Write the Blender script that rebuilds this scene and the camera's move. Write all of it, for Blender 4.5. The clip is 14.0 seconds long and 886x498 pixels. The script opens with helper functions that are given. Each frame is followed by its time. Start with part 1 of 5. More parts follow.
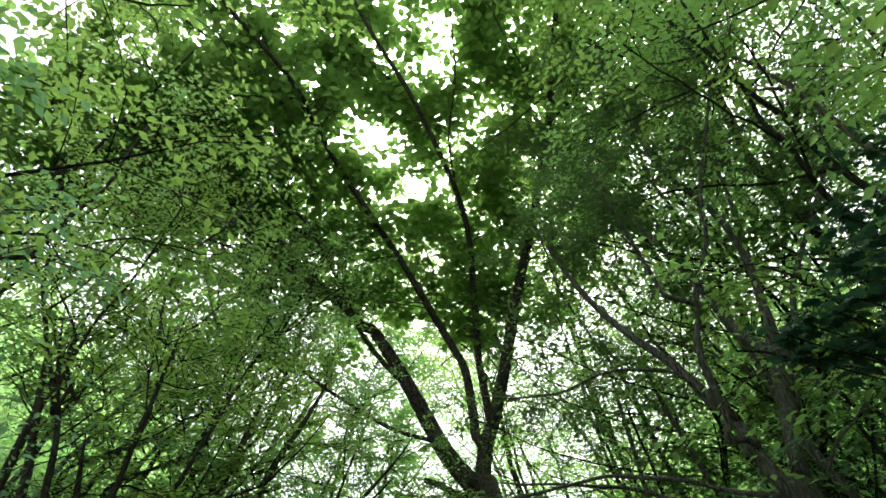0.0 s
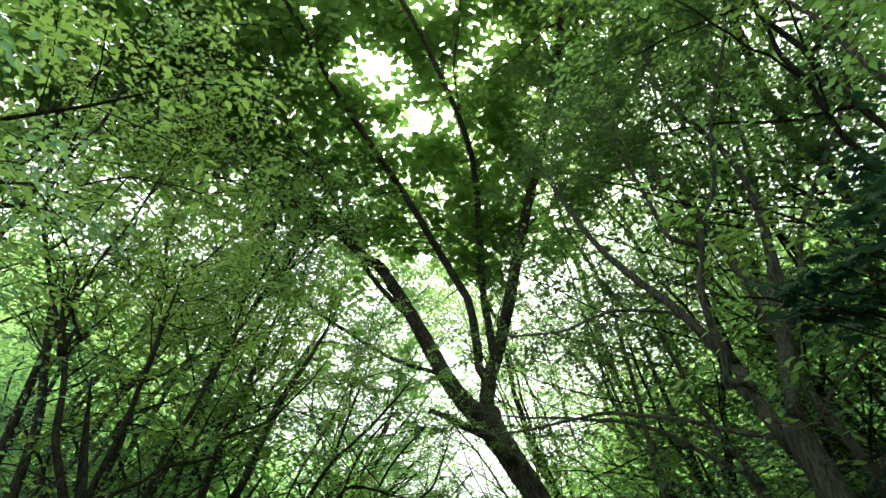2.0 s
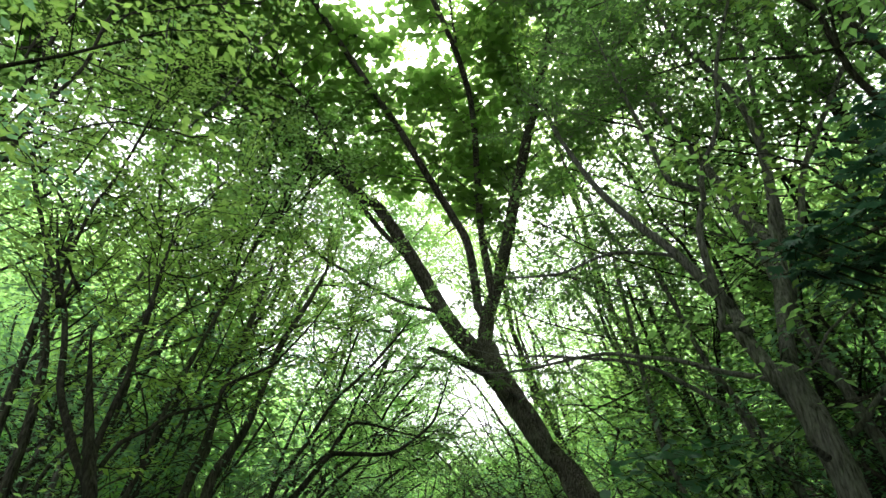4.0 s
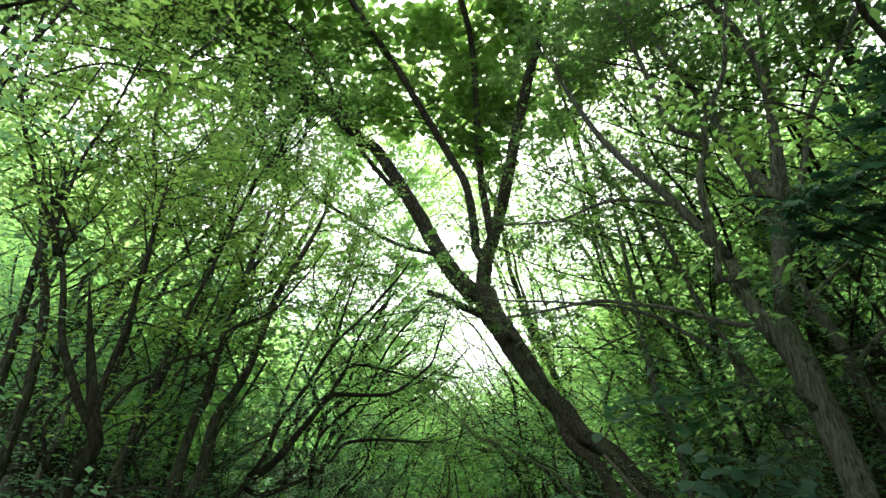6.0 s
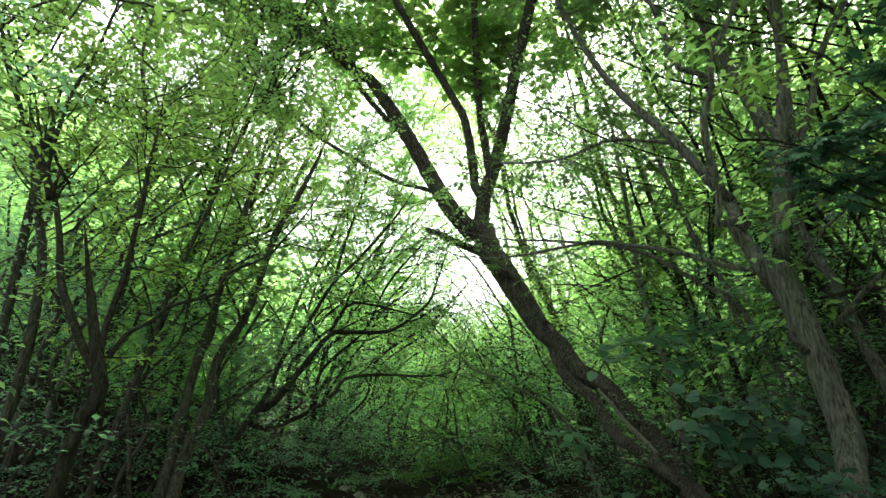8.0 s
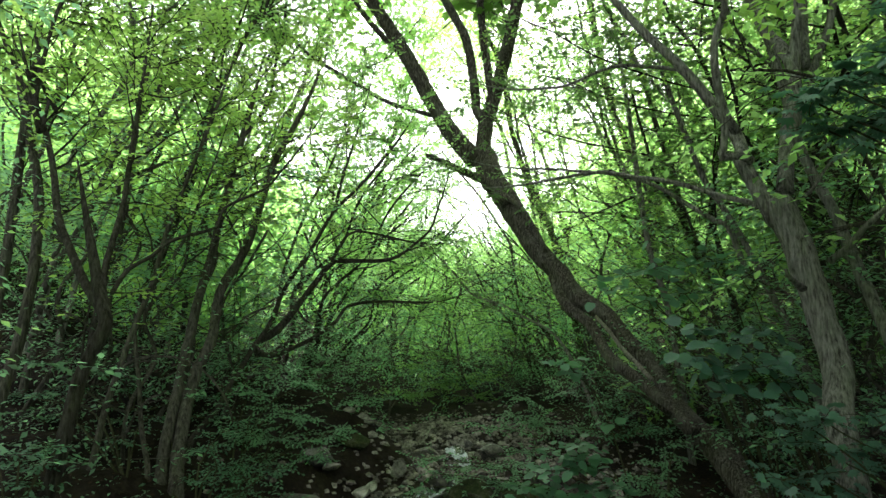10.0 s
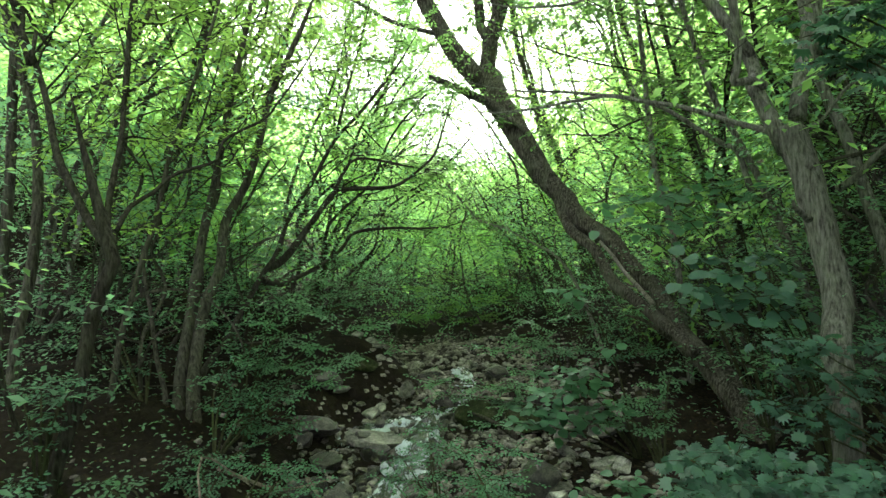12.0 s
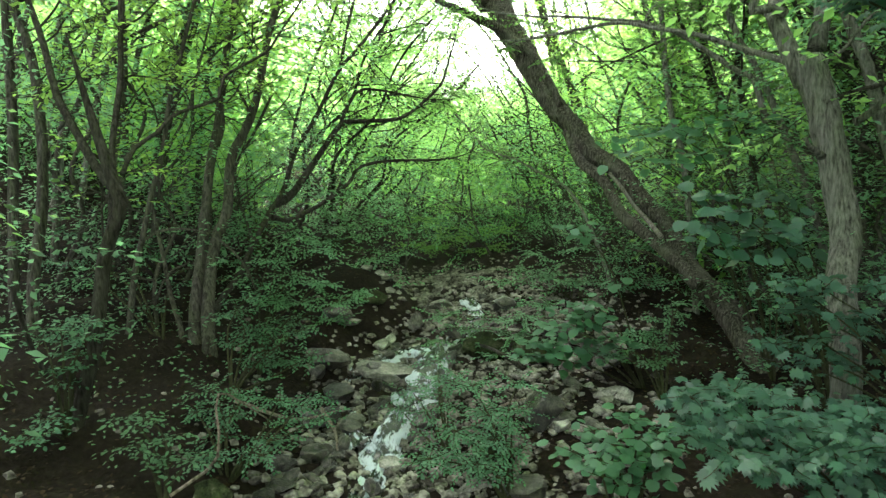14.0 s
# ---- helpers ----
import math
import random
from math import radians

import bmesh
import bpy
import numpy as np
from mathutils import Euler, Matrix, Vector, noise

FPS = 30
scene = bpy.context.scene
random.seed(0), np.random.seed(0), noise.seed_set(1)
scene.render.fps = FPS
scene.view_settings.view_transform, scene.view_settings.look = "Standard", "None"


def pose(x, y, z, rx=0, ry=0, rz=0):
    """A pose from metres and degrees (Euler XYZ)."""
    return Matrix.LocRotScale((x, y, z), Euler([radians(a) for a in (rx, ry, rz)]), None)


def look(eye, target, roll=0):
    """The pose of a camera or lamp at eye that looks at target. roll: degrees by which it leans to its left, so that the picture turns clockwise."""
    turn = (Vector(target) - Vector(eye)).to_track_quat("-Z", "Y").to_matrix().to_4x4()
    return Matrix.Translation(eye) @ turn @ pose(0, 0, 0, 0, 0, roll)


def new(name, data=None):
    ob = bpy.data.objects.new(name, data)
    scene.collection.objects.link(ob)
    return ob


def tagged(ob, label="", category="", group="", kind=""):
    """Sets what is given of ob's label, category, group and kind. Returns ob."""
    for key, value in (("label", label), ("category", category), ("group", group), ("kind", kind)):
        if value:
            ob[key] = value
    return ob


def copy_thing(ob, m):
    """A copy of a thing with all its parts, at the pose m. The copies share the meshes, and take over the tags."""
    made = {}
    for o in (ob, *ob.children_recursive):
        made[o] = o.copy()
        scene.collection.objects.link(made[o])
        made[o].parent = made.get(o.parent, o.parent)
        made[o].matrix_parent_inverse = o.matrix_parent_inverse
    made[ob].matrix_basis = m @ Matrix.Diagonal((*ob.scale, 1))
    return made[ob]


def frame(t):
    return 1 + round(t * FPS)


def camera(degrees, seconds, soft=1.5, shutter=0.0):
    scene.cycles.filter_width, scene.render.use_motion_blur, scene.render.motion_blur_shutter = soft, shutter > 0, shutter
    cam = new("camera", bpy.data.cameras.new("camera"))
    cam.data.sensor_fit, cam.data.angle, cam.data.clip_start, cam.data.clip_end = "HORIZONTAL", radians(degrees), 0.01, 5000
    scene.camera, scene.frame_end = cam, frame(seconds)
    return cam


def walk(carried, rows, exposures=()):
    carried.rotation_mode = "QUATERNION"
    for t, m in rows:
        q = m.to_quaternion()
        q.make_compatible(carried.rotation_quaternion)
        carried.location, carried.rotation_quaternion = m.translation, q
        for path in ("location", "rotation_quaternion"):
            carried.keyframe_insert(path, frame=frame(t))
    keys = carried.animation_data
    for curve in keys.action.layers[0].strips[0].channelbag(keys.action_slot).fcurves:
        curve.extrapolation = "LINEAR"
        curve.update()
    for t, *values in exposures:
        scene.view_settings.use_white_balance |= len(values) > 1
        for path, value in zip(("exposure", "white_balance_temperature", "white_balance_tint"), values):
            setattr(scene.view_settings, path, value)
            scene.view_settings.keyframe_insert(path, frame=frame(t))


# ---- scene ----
cam = camera(71.95, 14.0, soft=1.5)
EYE = 1.3
# seconds, place from the first eye, turn (degrees)
ROWS = [
    (0, -0.000, 0.000, 0.000, 131.02, -0.18, -0.67),
    (0.5, 0.024, -0.004, 0.037, 128.82, -0.36, -0.45),
    (1, 0.040, -0.003, 0.070, 127.23, -0.41, -0.24),
    (1.5, 0.051, -0.005, 0.097, 125.93, -0.48, -0.10),
    (2, 0.061, -0.008, 0.128, 124.40, -0.66, -0.07),
    (2.5, 0.069, -0.013, 0.153, 122.95, -0.59, 0.05),
    (3, 0.064, -0.016, 0.188, 121.22, -0.28, 0.16),
    (5.5, 0.082, -0.031, 0.307, 113.99, -0.01, 0.09),
    (6, 0.086, -0.035, 0.330, 112.40, -0.23, -0.00),
    (6.5, 0.087, -0.038, 0.355, 110.71, -0.21, 0.01),
    (7, 0.086, -0.038, 0.379, 109.13, -0.17, -0.06),
    (7.5, 0.088, -0.038, 0.399, 107.67, 0.13, 0.20),
    (8, 0.087, -0.037, 0.423, 106.02, -0.08, -0.11),
    (10.5, 0.119, -0.030, 0.546, 96.64, -0.02, 0.36),
    (11, 0.125, -0.029, 0.570, 94.63, 0.09, 0.63),
    (11.5, 0.128, -0.029, 0.593, 92.77, 0.24, 0.77),
    (12, 0.128, -0.027, 0.614, 91.08, 0.53, 0.73),
    (12.5, 0.138, -0.026, 0.635, 89.38, 0.79, 1.12),
    (13, 0.142, -0.026, 0.657, 87.73, 0.83, 1.24),
    (13.5, 0.150, -0.028, 0.683, 85.58, 1.05, 1.56),
    (14, 0.152, -0.027, 0.704, 84.15, 1.03, 1.61),
]
EXPOSURES = [(0.0, 1.45), (3.0, 1.75), (8.0, 2.3), (11.0, 2.9), (14.0, 3.55)]
walk(cam, [(t, pose(x, y, EYE + z, rx, ry, rz)) for t, x, y, z, rx, ry, rz in ROWS], EXPOSURES)

# ---- light: bright overcast sky, broad soft sun ----
world = bpy.data.worlds.new("overcast_sky")
scene.world = world
world.use_nodes = True
wn = world.node_tree
for n in list(wn.nodes):
    wn.nodes.remove(n)
sky = wn.nodes.new("ShaderNodeTexSky")
sky.sky_type, sky.sun_disc = "NISHITA", False
sky.sun_elevation, sky.sun_rotation = radians(62), radians(6)
sky.air_density, sky.dust_density = 1.0, 4.0
grey = wn.nodes.new("ShaderNodeHueSaturation")
grey.inputs["Saturation"].default_value = 0.22
back = wn.nodes.new("ShaderNodeBackground")
back.inputs["Strength"].default_value = 0.17
wout = wn.nodes.new("ShaderNodeOutputWorld")
wn.links.new(sky.outputs[0], grey.inputs["Color"])
wn.links.new(grey.outputs[0], back.inputs["Color"])
wn.links.new(back.outputs[0], wout.inputs["Surface"])

sun_data = bpy.data.lights.new("sun", "SUN")
sun_data.energy, sun_data.angle, sun_data.color = 1.5, radians(40), (1.0, 0.97, 0.92)
sun = new("sun", sun_data)
sun.matrix_world = look((0, 0, 30), (-0.5, -4.6, 21.4))


# ---- materials ----
def material(name):
    m = bpy.data.materials.new(name)
    m.use_nodes = True
    m.node_tree.nodes.clear()
    return m, m.node_tree.nodes, m.node_tree.links


def ramp(nodes, stops):
    r = nodes.new("ShaderNodeValToRGB")
    r.color_ramp.elements[0].position, r.color_ramp.elements[0].color = stops[0][0], (*stops[0][1], 1)
    r.color_ramp.elements[1].position, r.color_ramp.elements[1].color = stops[-1][0], (*stops[-1][1], 1)
    for p, c in stops[1:-1]:
        e = r.color_ramp.elements.new(p)
        e.color = (*c, 1)
    return r


def leaf_material(name, dark, light, glow, through_share=0.5, rough=0.5, gloss=0.22):
    """Green leaf: a waxy face, and light that comes through the blade."""
    m, N, K = material(name)
    geo = N.new("ShaderNodeNewGeometry")
    tint = ramp(N, [(0.0, dark), (0.55, [(a + b) / 2 for a, b in zip(dark, light)]), (1.0, light)])
    K.new(geo.outputs["Random Per Island"], tint.inputs[0])
    coord = N.new("ShaderNodeTexCoord")
    patch = N.new("ShaderNodeTexNoise")
    patch.inputs["Scale"].default_value, patch.inputs["Detail"].default_value = 0.9, 3
    K.new(coord.outputs["Object"], patch.inputs["Vector"])
    vary = N.new("ShaderNodeHueSaturation")
    span = N.new("ShaderNodeMapRange")
    span.inputs["From Min"].default_value, span.inputs["From Max"].default_value = 0.3, 0.7
    span.inputs["To Min"].default_value, span.inputs["To Max"].default_value = 0.7, 1.3
    K.new(patch.outputs["Fac"], span.inputs["Value"])
    K.new(span.outputs[0], vary.inputs["Value"])
    K.new(tint.outputs[0], vary.inputs["Color"])
    face = N.new("ShaderNodeBsdfPrincipled")
    face.inputs["Roughness"].default_value = rough
    face.inputs["Specular IOR Level"].default_value = gloss
    K.new(vary.outputs[0], face.inputs["Base Color"])
    through_col = N.new("ShaderNodeMix")
    through_col.data_type = "RGBA"
    through_col.inputs[0].default_value = 0.75
    K.new(vary.outputs[0], through_col.inputs[6])
    through_col.inputs[7].default_value = (*glow, 1)
    blade = N.new("ShaderNodeBsdfTranslucent")
    K.new(through_col.outputs[2], blade.inputs["Color"])
    mix = N.new("ShaderNodeMixShader")
    mix.inputs[0].default_value = through_share
    out = N.new("ShaderNodeOutputMaterial")
    K.new(face.outputs[0], mix.inputs[1])
    K.new(blade.outputs[0], mix.inputs[2])
    K.new(mix.outputs[0], out.inputs["Surface"])
    return m


def bark_material(name, dark, mid, light, patches=0.0):
    m, N, K = material(name)
    coord = N.new("ShaderNodeTexCoord")
    stretch = N.new("ShaderNodeMapping")
    stretch.inputs["Scale"].default_value = (34, 34, 6)
    K.new(coord.outputs["Object"], stretch.inputs["Vector"])
    ridge = N.new("ShaderNodeTexNoise")
    ridge.inputs["Scale"].default_value, ridge.inputs["Detail"].default_value, ridge.inputs["Roughness"].default_value = 1.6, 8, 0.68
    K.new(stretch.outputs[0], ridge.inputs["Vector"])
    tone = ramp(N, [(0.33, dark), (0.48, mid), (0.72, light)])
    K.new(ridge.outputs["Fac"], tone.inputs[0])
    blotch = N.new("ShaderNodeTexNoise")
    blotch.inputs["Scale"].default_value, blotch.inputs["Detail"].default_value = 3.2, 5
    K.new(coord.outputs["Object"], blotch.inputs["Vector"])
    lichen = ramp(N, [(0.52, (0, 0, 0)), (0.64, (1, 1, 1))])
    K.new(blotch.outputs["Fac"], lichen.inputs[0])
    mix = N.new("ShaderNodeMix")
    mix.data_type = "RGBA"
    amount = N.new("ShaderNodeMath")
    amount.operation = "MULTIPLY"
    amount.inputs[1].default_value = patches
    K.new(lichen.outputs[0], amount.inputs[0])
    K.new(amount.outputs[0], mix.inputs[0])
    K.new(tone.outputs[0], mix.inputs[6])
    mix.inputs[7].default_value = (0.16, 0.17, 0.135, 1)
    bump = N.new("ShaderNodeBump")
    bump.inputs["Strength"].default_value, bump.inputs["Distance"].default_value = 1.0, 0.03
    K.new(ridge.outputs["Fac"], bump.inputs["Height"])
    skin = N.new("ShaderNodeBsdfPrincipled")
    skin.inputs["Roughness"].default_value = 0.9
    skin.inputs["Specular IOR Level"].default_value = 0.08
    K.new(mix.outputs[2], skin.inputs["Base Color"])
    K.new(bump.outputs[0], skin.inputs["Normal"])
    out = N.new("ShaderNodeOutputMaterial")
    K.new(skin.outputs[0], out.inputs["Surface"])
    return m


def rough_material(name, stops, scale, rough=0.85, bump_by=0.03, per_object=0.0, fine=6):
    """Soil, stone and the like: two scales of noise for colour, and relief."""
    m, N, K = material(name)
    coord = N.new("ShaderNodeTexCoord")
    big = N.new("ShaderNodeTexNoise")
    big.inputs["Scale"].default_value, big.inputs["Detail"].default_value = scale, 4
    small = N.new("ShaderNodeTexNoise")
    small.inputs["Scale"].default_value, small.inputs["Detail"].default_value = scale * fine, 5
    K.new(coord.outputs["Object"], big.inputs["Vector"])
    K.new(coord.outputs["Object"], small.inputs["Vector"])
    add = N.new("ShaderNodeMath")
    add.operation = "MULTIPLY_ADD"
    add.inputs[1].default_value = 0.55
    half = N.new("ShaderNodeMath")
    half.operation = "MULTIPLY"
    half.inputs[1].default_value = 0.45
    K.new(small.outputs["Fac"], half.inputs[0])
    K.new(big.outputs["Fac"], add.inputs[0])
    K.new(half.outputs[0], add.inputs[2])
    tone = ramp(N, stops)
    K.new(add.outputs[0], tone.inputs[0])
    info = N.new("ShaderNodeObjectInfo")
    span = N.new("ShaderNodeMapRange")
    span.inputs["To Min"].default_value, span.inputs["To Max"].default_value = 1 - per_object, 1 + per_object
    K.new(info.outputs["Random"], span.inputs["Value"])
    vary = N.new("ShaderNodeHueSaturation")
    K.new(span.outputs[0], vary.inputs["Value"])
    K.new(tone.outputs[0], vary.inputs["Color"])
    bump = N.new("ShaderNodeBump")
    bump.inputs["Strength"].default_value, bump.inputs["Distance"].default_value = 0.8, bump_by
    K.new(add.outputs[0], bump.inputs["Height"])
    skin = N.new("ShaderNodeBsdfPrincipled")
    skin.inputs["Roughness"].default_value = rough
    skin.inputs["Specular IOR Level"].default_value = 0.08 if rough > 0.5 else 0.4
    K.new(vary.outputs[0], skin.inputs["Base Color"])
    K.new(bump.outputs[0], skin.inputs["Normal"])
    out = N.new("ShaderNodeOutputMaterial")
    K.new(skin.outputs[0], out.inputs["Surface"])
    return m


LEAF_CANOPY = leaf_material("leaf_canopy", (0.046, 0.115, 0.04), (0.115, 0.235, 0.078), (0.48, 0.74, 0.17), 0.72)
# darker canopy leaf for the right slope, its shade put into the colour
LEAF_SHADED = leaf_material("leaf_shaded", (0.032, 0.085, 0.033), (0.075, 0.16, 0.057), (0.28, 0.48, 0.15), 0.54)
LEAF_ROUND = leaf_material("leaf_round", (0.03, 0.08, 0.026), (0.07, 0.155, 0.045), (0.31, 0.56, 0.12), 0.6)
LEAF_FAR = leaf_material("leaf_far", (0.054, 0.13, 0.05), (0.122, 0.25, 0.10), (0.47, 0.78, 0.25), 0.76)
# lighter than LEAF_UNDER, partly missing light on the middle saplings put into colour
LEAF_MID = leaf_material("leaf_mid", (0.045, 0.125, 0.07), (0.14, 0.30, 0.175), (0.33, 0.63, 0.31), 0.62, 0.42, 0.45)
LEAF_MAPLE = leaf_material("leaf_maple", (0.02, 0.065, 0.044), (0.075, 0.175, 0.12), (0.10, 0.27, 0.14), 0.34, 0.42, 0.5)
LEAF_UNDER = leaf_material("leaf_under", (0.022, 0.075, 0.042), (0.105, 0.255, 0.14), (0.17, 0.44, 0.19), 0.46, 0.42, 0.5)
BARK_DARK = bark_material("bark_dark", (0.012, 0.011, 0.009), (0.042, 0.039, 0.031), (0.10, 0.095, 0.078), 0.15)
BARK_PATCHED = bark_material("bark_patched", (0.012, 0.010, 0.008), (0.06, 0.054, 0.043), (0.25, 0.235, 0.20), 0.4)
TWIG = bark_material("green_twig", (0.02, 0.025, 0.012), (0.05, 0.055, 0.028), (0.09, 0.095, 0.05), 0.0)
BARK_STRIP = bark_material("bark_strip", (0.03, 0.027, 0.022), (0.20, 0.185, 0.155), (0.42, 0.40, 0.35), 0.3)
BARK_GREY = bark_material("bark_grey", (0.03, 0.03, 0.025), (0.145, 0.145, 0.125), (0.32, 0.32, 0.285), 0.25)
BARK_FAR = bark_material("bark_far", (0.016, 0.015, 0.012), (0.07, 0.066, 0.053), (0.16, 0.155, 0.125), 0.2)
DEADWOOD = bark_material("deadwood", (0.05, 0.035, 0.028), (0.20, 0.165, 0.135), (0.42, 0.37, 0.31), 0.2)
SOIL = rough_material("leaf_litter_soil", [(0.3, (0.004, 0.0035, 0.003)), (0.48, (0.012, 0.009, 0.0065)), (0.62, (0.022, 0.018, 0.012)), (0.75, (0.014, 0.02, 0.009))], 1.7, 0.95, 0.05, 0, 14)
STONE = rough_material("stone", [(0.36, (0.06, 0.06, 0.053)), (0.5, (0.19, 0.185, 0.162)), (0.64, (0.36, 0.345, 0.305))], 3.5, 0.85, 0.02, 0.5)
WET_STONE = rough_material("wet_stone", [(0.36, (0.012, 0.012, 0.010)), (0.5, (0.045, 0.043, 0.036)), (0.66, (0.13, 0.12, 0.10))], 5.0, 0.35, 0.02, 0.4)

MOSS_STONE = rough_material("mossy_stone", [(0.36, (0.008, 0.010, 0.006)), (0.5, (0.022, 0.030, 0.012)), (0.6, (0.045, 0.05, 0.028)), (0.7, (0.11, 0.105, 0.085))], 4.5, 0.9, 0.03, 0.3)
GRAVEL = rough_material("gravel_stone", [(0.38, (0.03, 0.027, 0.022)), (0.5, (0.15, 0.14, 0.12)), (0.62, (0.34, 0.325, 0.285))], 5.0, 0.85, 0.01, 0.0)


def water_material():
    """Dark clear water that turns to white foam where it is rough and steep."""
    m, N, K = material("running_water")
    coord, geo = N.new("ShaderNodeTexCoord"), N.new("ShaderNodeNewGeometry")
    fine = N.new("ShaderNodeTexNoise")
    fine.inputs["Scale"].default_value, fine.inputs["Detail"].default_value = 70, 6
    flow = N.new("ShaderNodeMapping")
    flow.inputs["Scale"].default_value = (1.6, 0.45, 0.6)
    K.new(coord.outputs["Object"], flow.inputs["Vector"])
    K.new(flow.outputs[0], fine.inputs["Vector"])
    axes = N.new("ShaderNodeSeparateXYZ")
    K.new(geo.outputs["Normal"], axes.inputs[0])
    steep = N.new("ShaderNodeMapRange")
    steep.inputs["From Min"].default_value, steep.inputs["From Max"].default_value = 0.985, 0.87
    K.new(axes.outputs["Z"], steep.inputs["Value"])
    pools = N.new("ShaderNodeTexNoise")
    pools.inputs["Scale"].default_value, pools.inputs["Detail"].default_value = 11, 4
    K.new(coord.outputs["Object"], pools.inputs["Vector"])
    patchy = N.new("ShaderNodeMath")
    patchy.operation = "MULTIPLY_ADD"
    patchy.inputs[1].default_value = 0.9
    K.new(pools.outputs["Fac"], patchy.inputs[0])
    K.new(fine.outputs["Fac"], patchy.inputs[2])
    add = N.new("ShaderNodeMath")
    add.operation = "MULTIPLY_ADD"
    add.inputs[1].default_value = 0.55
    K.new(steep.outputs[0], add.inputs[0])
    K.new(patchy.outputs[0], add.inputs[2])
    less = N.new("ShaderNodeMapRange")
    less.inputs["From Min"].default_value, less.inputs["From Max"].default_value = 1.14, 1.5
    K.new(add.outputs[0], less.inputs["Value"])
    bump = N.new("ShaderNodeBump")
    bump.inputs["Strength"].default_value, bump.inputs["Distance"].default_value = 0.6, 0.02
    K.new(fine.outputs["Fac"], bump.inputs["Height"])
    pool = N.new("ShaderNodeBsdfPrincipled")
    pool.inputs["Base Color"].default_value, pool.inputs["Roughness"].default_value = (0.016, 0.022, 0.018, 1), 0.16
    white = N.new("ShaderNodeBsdfPrincipled")
    white.inputs["Base Color"].default_value, white.inputs["Roughness"].default_value = (0.5, 0.57, 0.61, 1), 0.5
    K.new(bump.outputs[0], pool.inputs["Normal"])
    K.new(bump.outputs[0], white.inputs["Normal"])
    mix, out = N.new("ShaderNodeMixShader"), N.new("ShaderNodeOutputMaterial")
    K.new(less.outputs[0], mix.inputs[0])
    K.new(pool.outputs[0], mix.inputs[1])
    K.new(white.outputs[0], mix.inputs[2])
    K.new(mix.outputs[0], out.inputs["Surface"])
    return m


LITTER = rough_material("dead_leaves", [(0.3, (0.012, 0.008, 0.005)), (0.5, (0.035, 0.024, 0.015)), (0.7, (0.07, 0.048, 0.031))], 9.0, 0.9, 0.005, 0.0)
WATER = water_material()


# ---- building tools ----
def unit(v):
    return v / np.maximum(np.linalg.norm(v, axis=-1, keepdims=True), 1e-9)


def smooth_path(pts, step=0.12):
    """A Catmull-Rom curve through a few points, sampled evenly."""
    p = np.array(pts, float)
    p = np.vstack([2 * p[0] - p[1], p, 2 * p[-1] - p[-2]])
    res = []
    for i in range(1, len(p) - 2):
        n = max(2, int(np.linalg.norm(p[i + 1] - p[i]) / step))
        u = np.linspace(0, 1, n, endpoint=False)[:, None]
        a, b, c, d = p[i - 1:i + 3]
        res.append(0.5 * (2 * b + (c - a) * u + (2 * a - 5 * b + 4 * c - d) * u ** 2 + (3 * b - a - 3 * c + d) * u ** 3))
    res.append(p[-2][None])
    return np.vstack(res)


class Shape:
    """Collects tubes and faces for one mesh."""

    def __init__(self):
        self.v, self.f, self.count = [], [], 0

    def tube(self, path, radii, sides=7, rough=0.0, rng=None):
        path = np.asarray(path)
        n = len(path)
        tan = unit(np.gradient(path, axis=0))
        ref = np.array([0.31, 0.95, 0.1]) if abs(tan[0][1]) < 0.8 else np.array([1.0, 0.1, 0.2])
        side = unit(np.cross(tan, ref))
        up = np.cross(side, tan)
        ang = np.linspace(0, 2 * np.pi, sides, endpoint=False)
        r = np.asarray(radii)[:, None] * np.ones((n, sides))
        if rough and rng is not None:
            lobes = 1 + rough * np.sin(ang * 3 + np.linspace(0, 4, n)[:, None] + rng.uniform(0, 6))
            r = r * lobes * (1 + rough * rng.normal(0, 0.6, (n, sides)))
        ring = path[:, None] + r[..., None] * (np.cos(ang)[None, :, None] * side[:, None] + np.sin(ang)[None, :, None] * up[:, None])
        base = self.count
        self.v.append(ring.reshape(-1, 3))
        i = np.arange(n - 1)[:, None] * sides
        j = np.arange(sides)[None]
        k = (j + 1) % sides
        quads = np.stack([i + j, i + k, i + sides + k, i + sides + j], -1).reshape(-1, 4) + base
        self.f.extend(map(tuple, quads.tolist()))
        self.f.append(tuple(range(base + (n - 1) * sides, base + n * sides)))
        self.f.append(tuple(reversed(range(base, base + sides))))
        self.count += n * sides

    def mesh(self, name, mat, smooth=True):
        me = bpy.data.meshes.new(name)
        me.from_pydata(np.vstack(self.v), [], self.f)
        me.materials.append(mat)
        if smooth:
            me.shade_smooth()
        me.update()
        return me


# leaf outlines: (across, along, lift), faces
OVAL = ([(0, 0, 0), (0, 0.5, -0.03), (0, 1, -0.08), (-0.30, 0.28, 0.05), (-0.27, 0.66, 0.02), (0.30, 0.28, 0.05), (0.27, 0.66, 0.02)],
        [(0, 1, 4, 3), (1, 2, 4), (0, 5, 6, 1), (1, 6, 2)])
ROUND = ([(0, 0, 0), (0, 0.5, -0.03), (0, 1, -0.10), (-0.33, 0.06, 0.03), (-0.47, 0.42, 0.04), (-0.30, 0.78, -0.02), (0.33, 0.06, 0.03), (0.47, 0.42, 0.04), (0.30, 0.78, -0.02)],
         [(0, 1, 4, 3), (1, 2, 5, 4), (0, 6, 7, 1), (1, 7, 8, 2)])
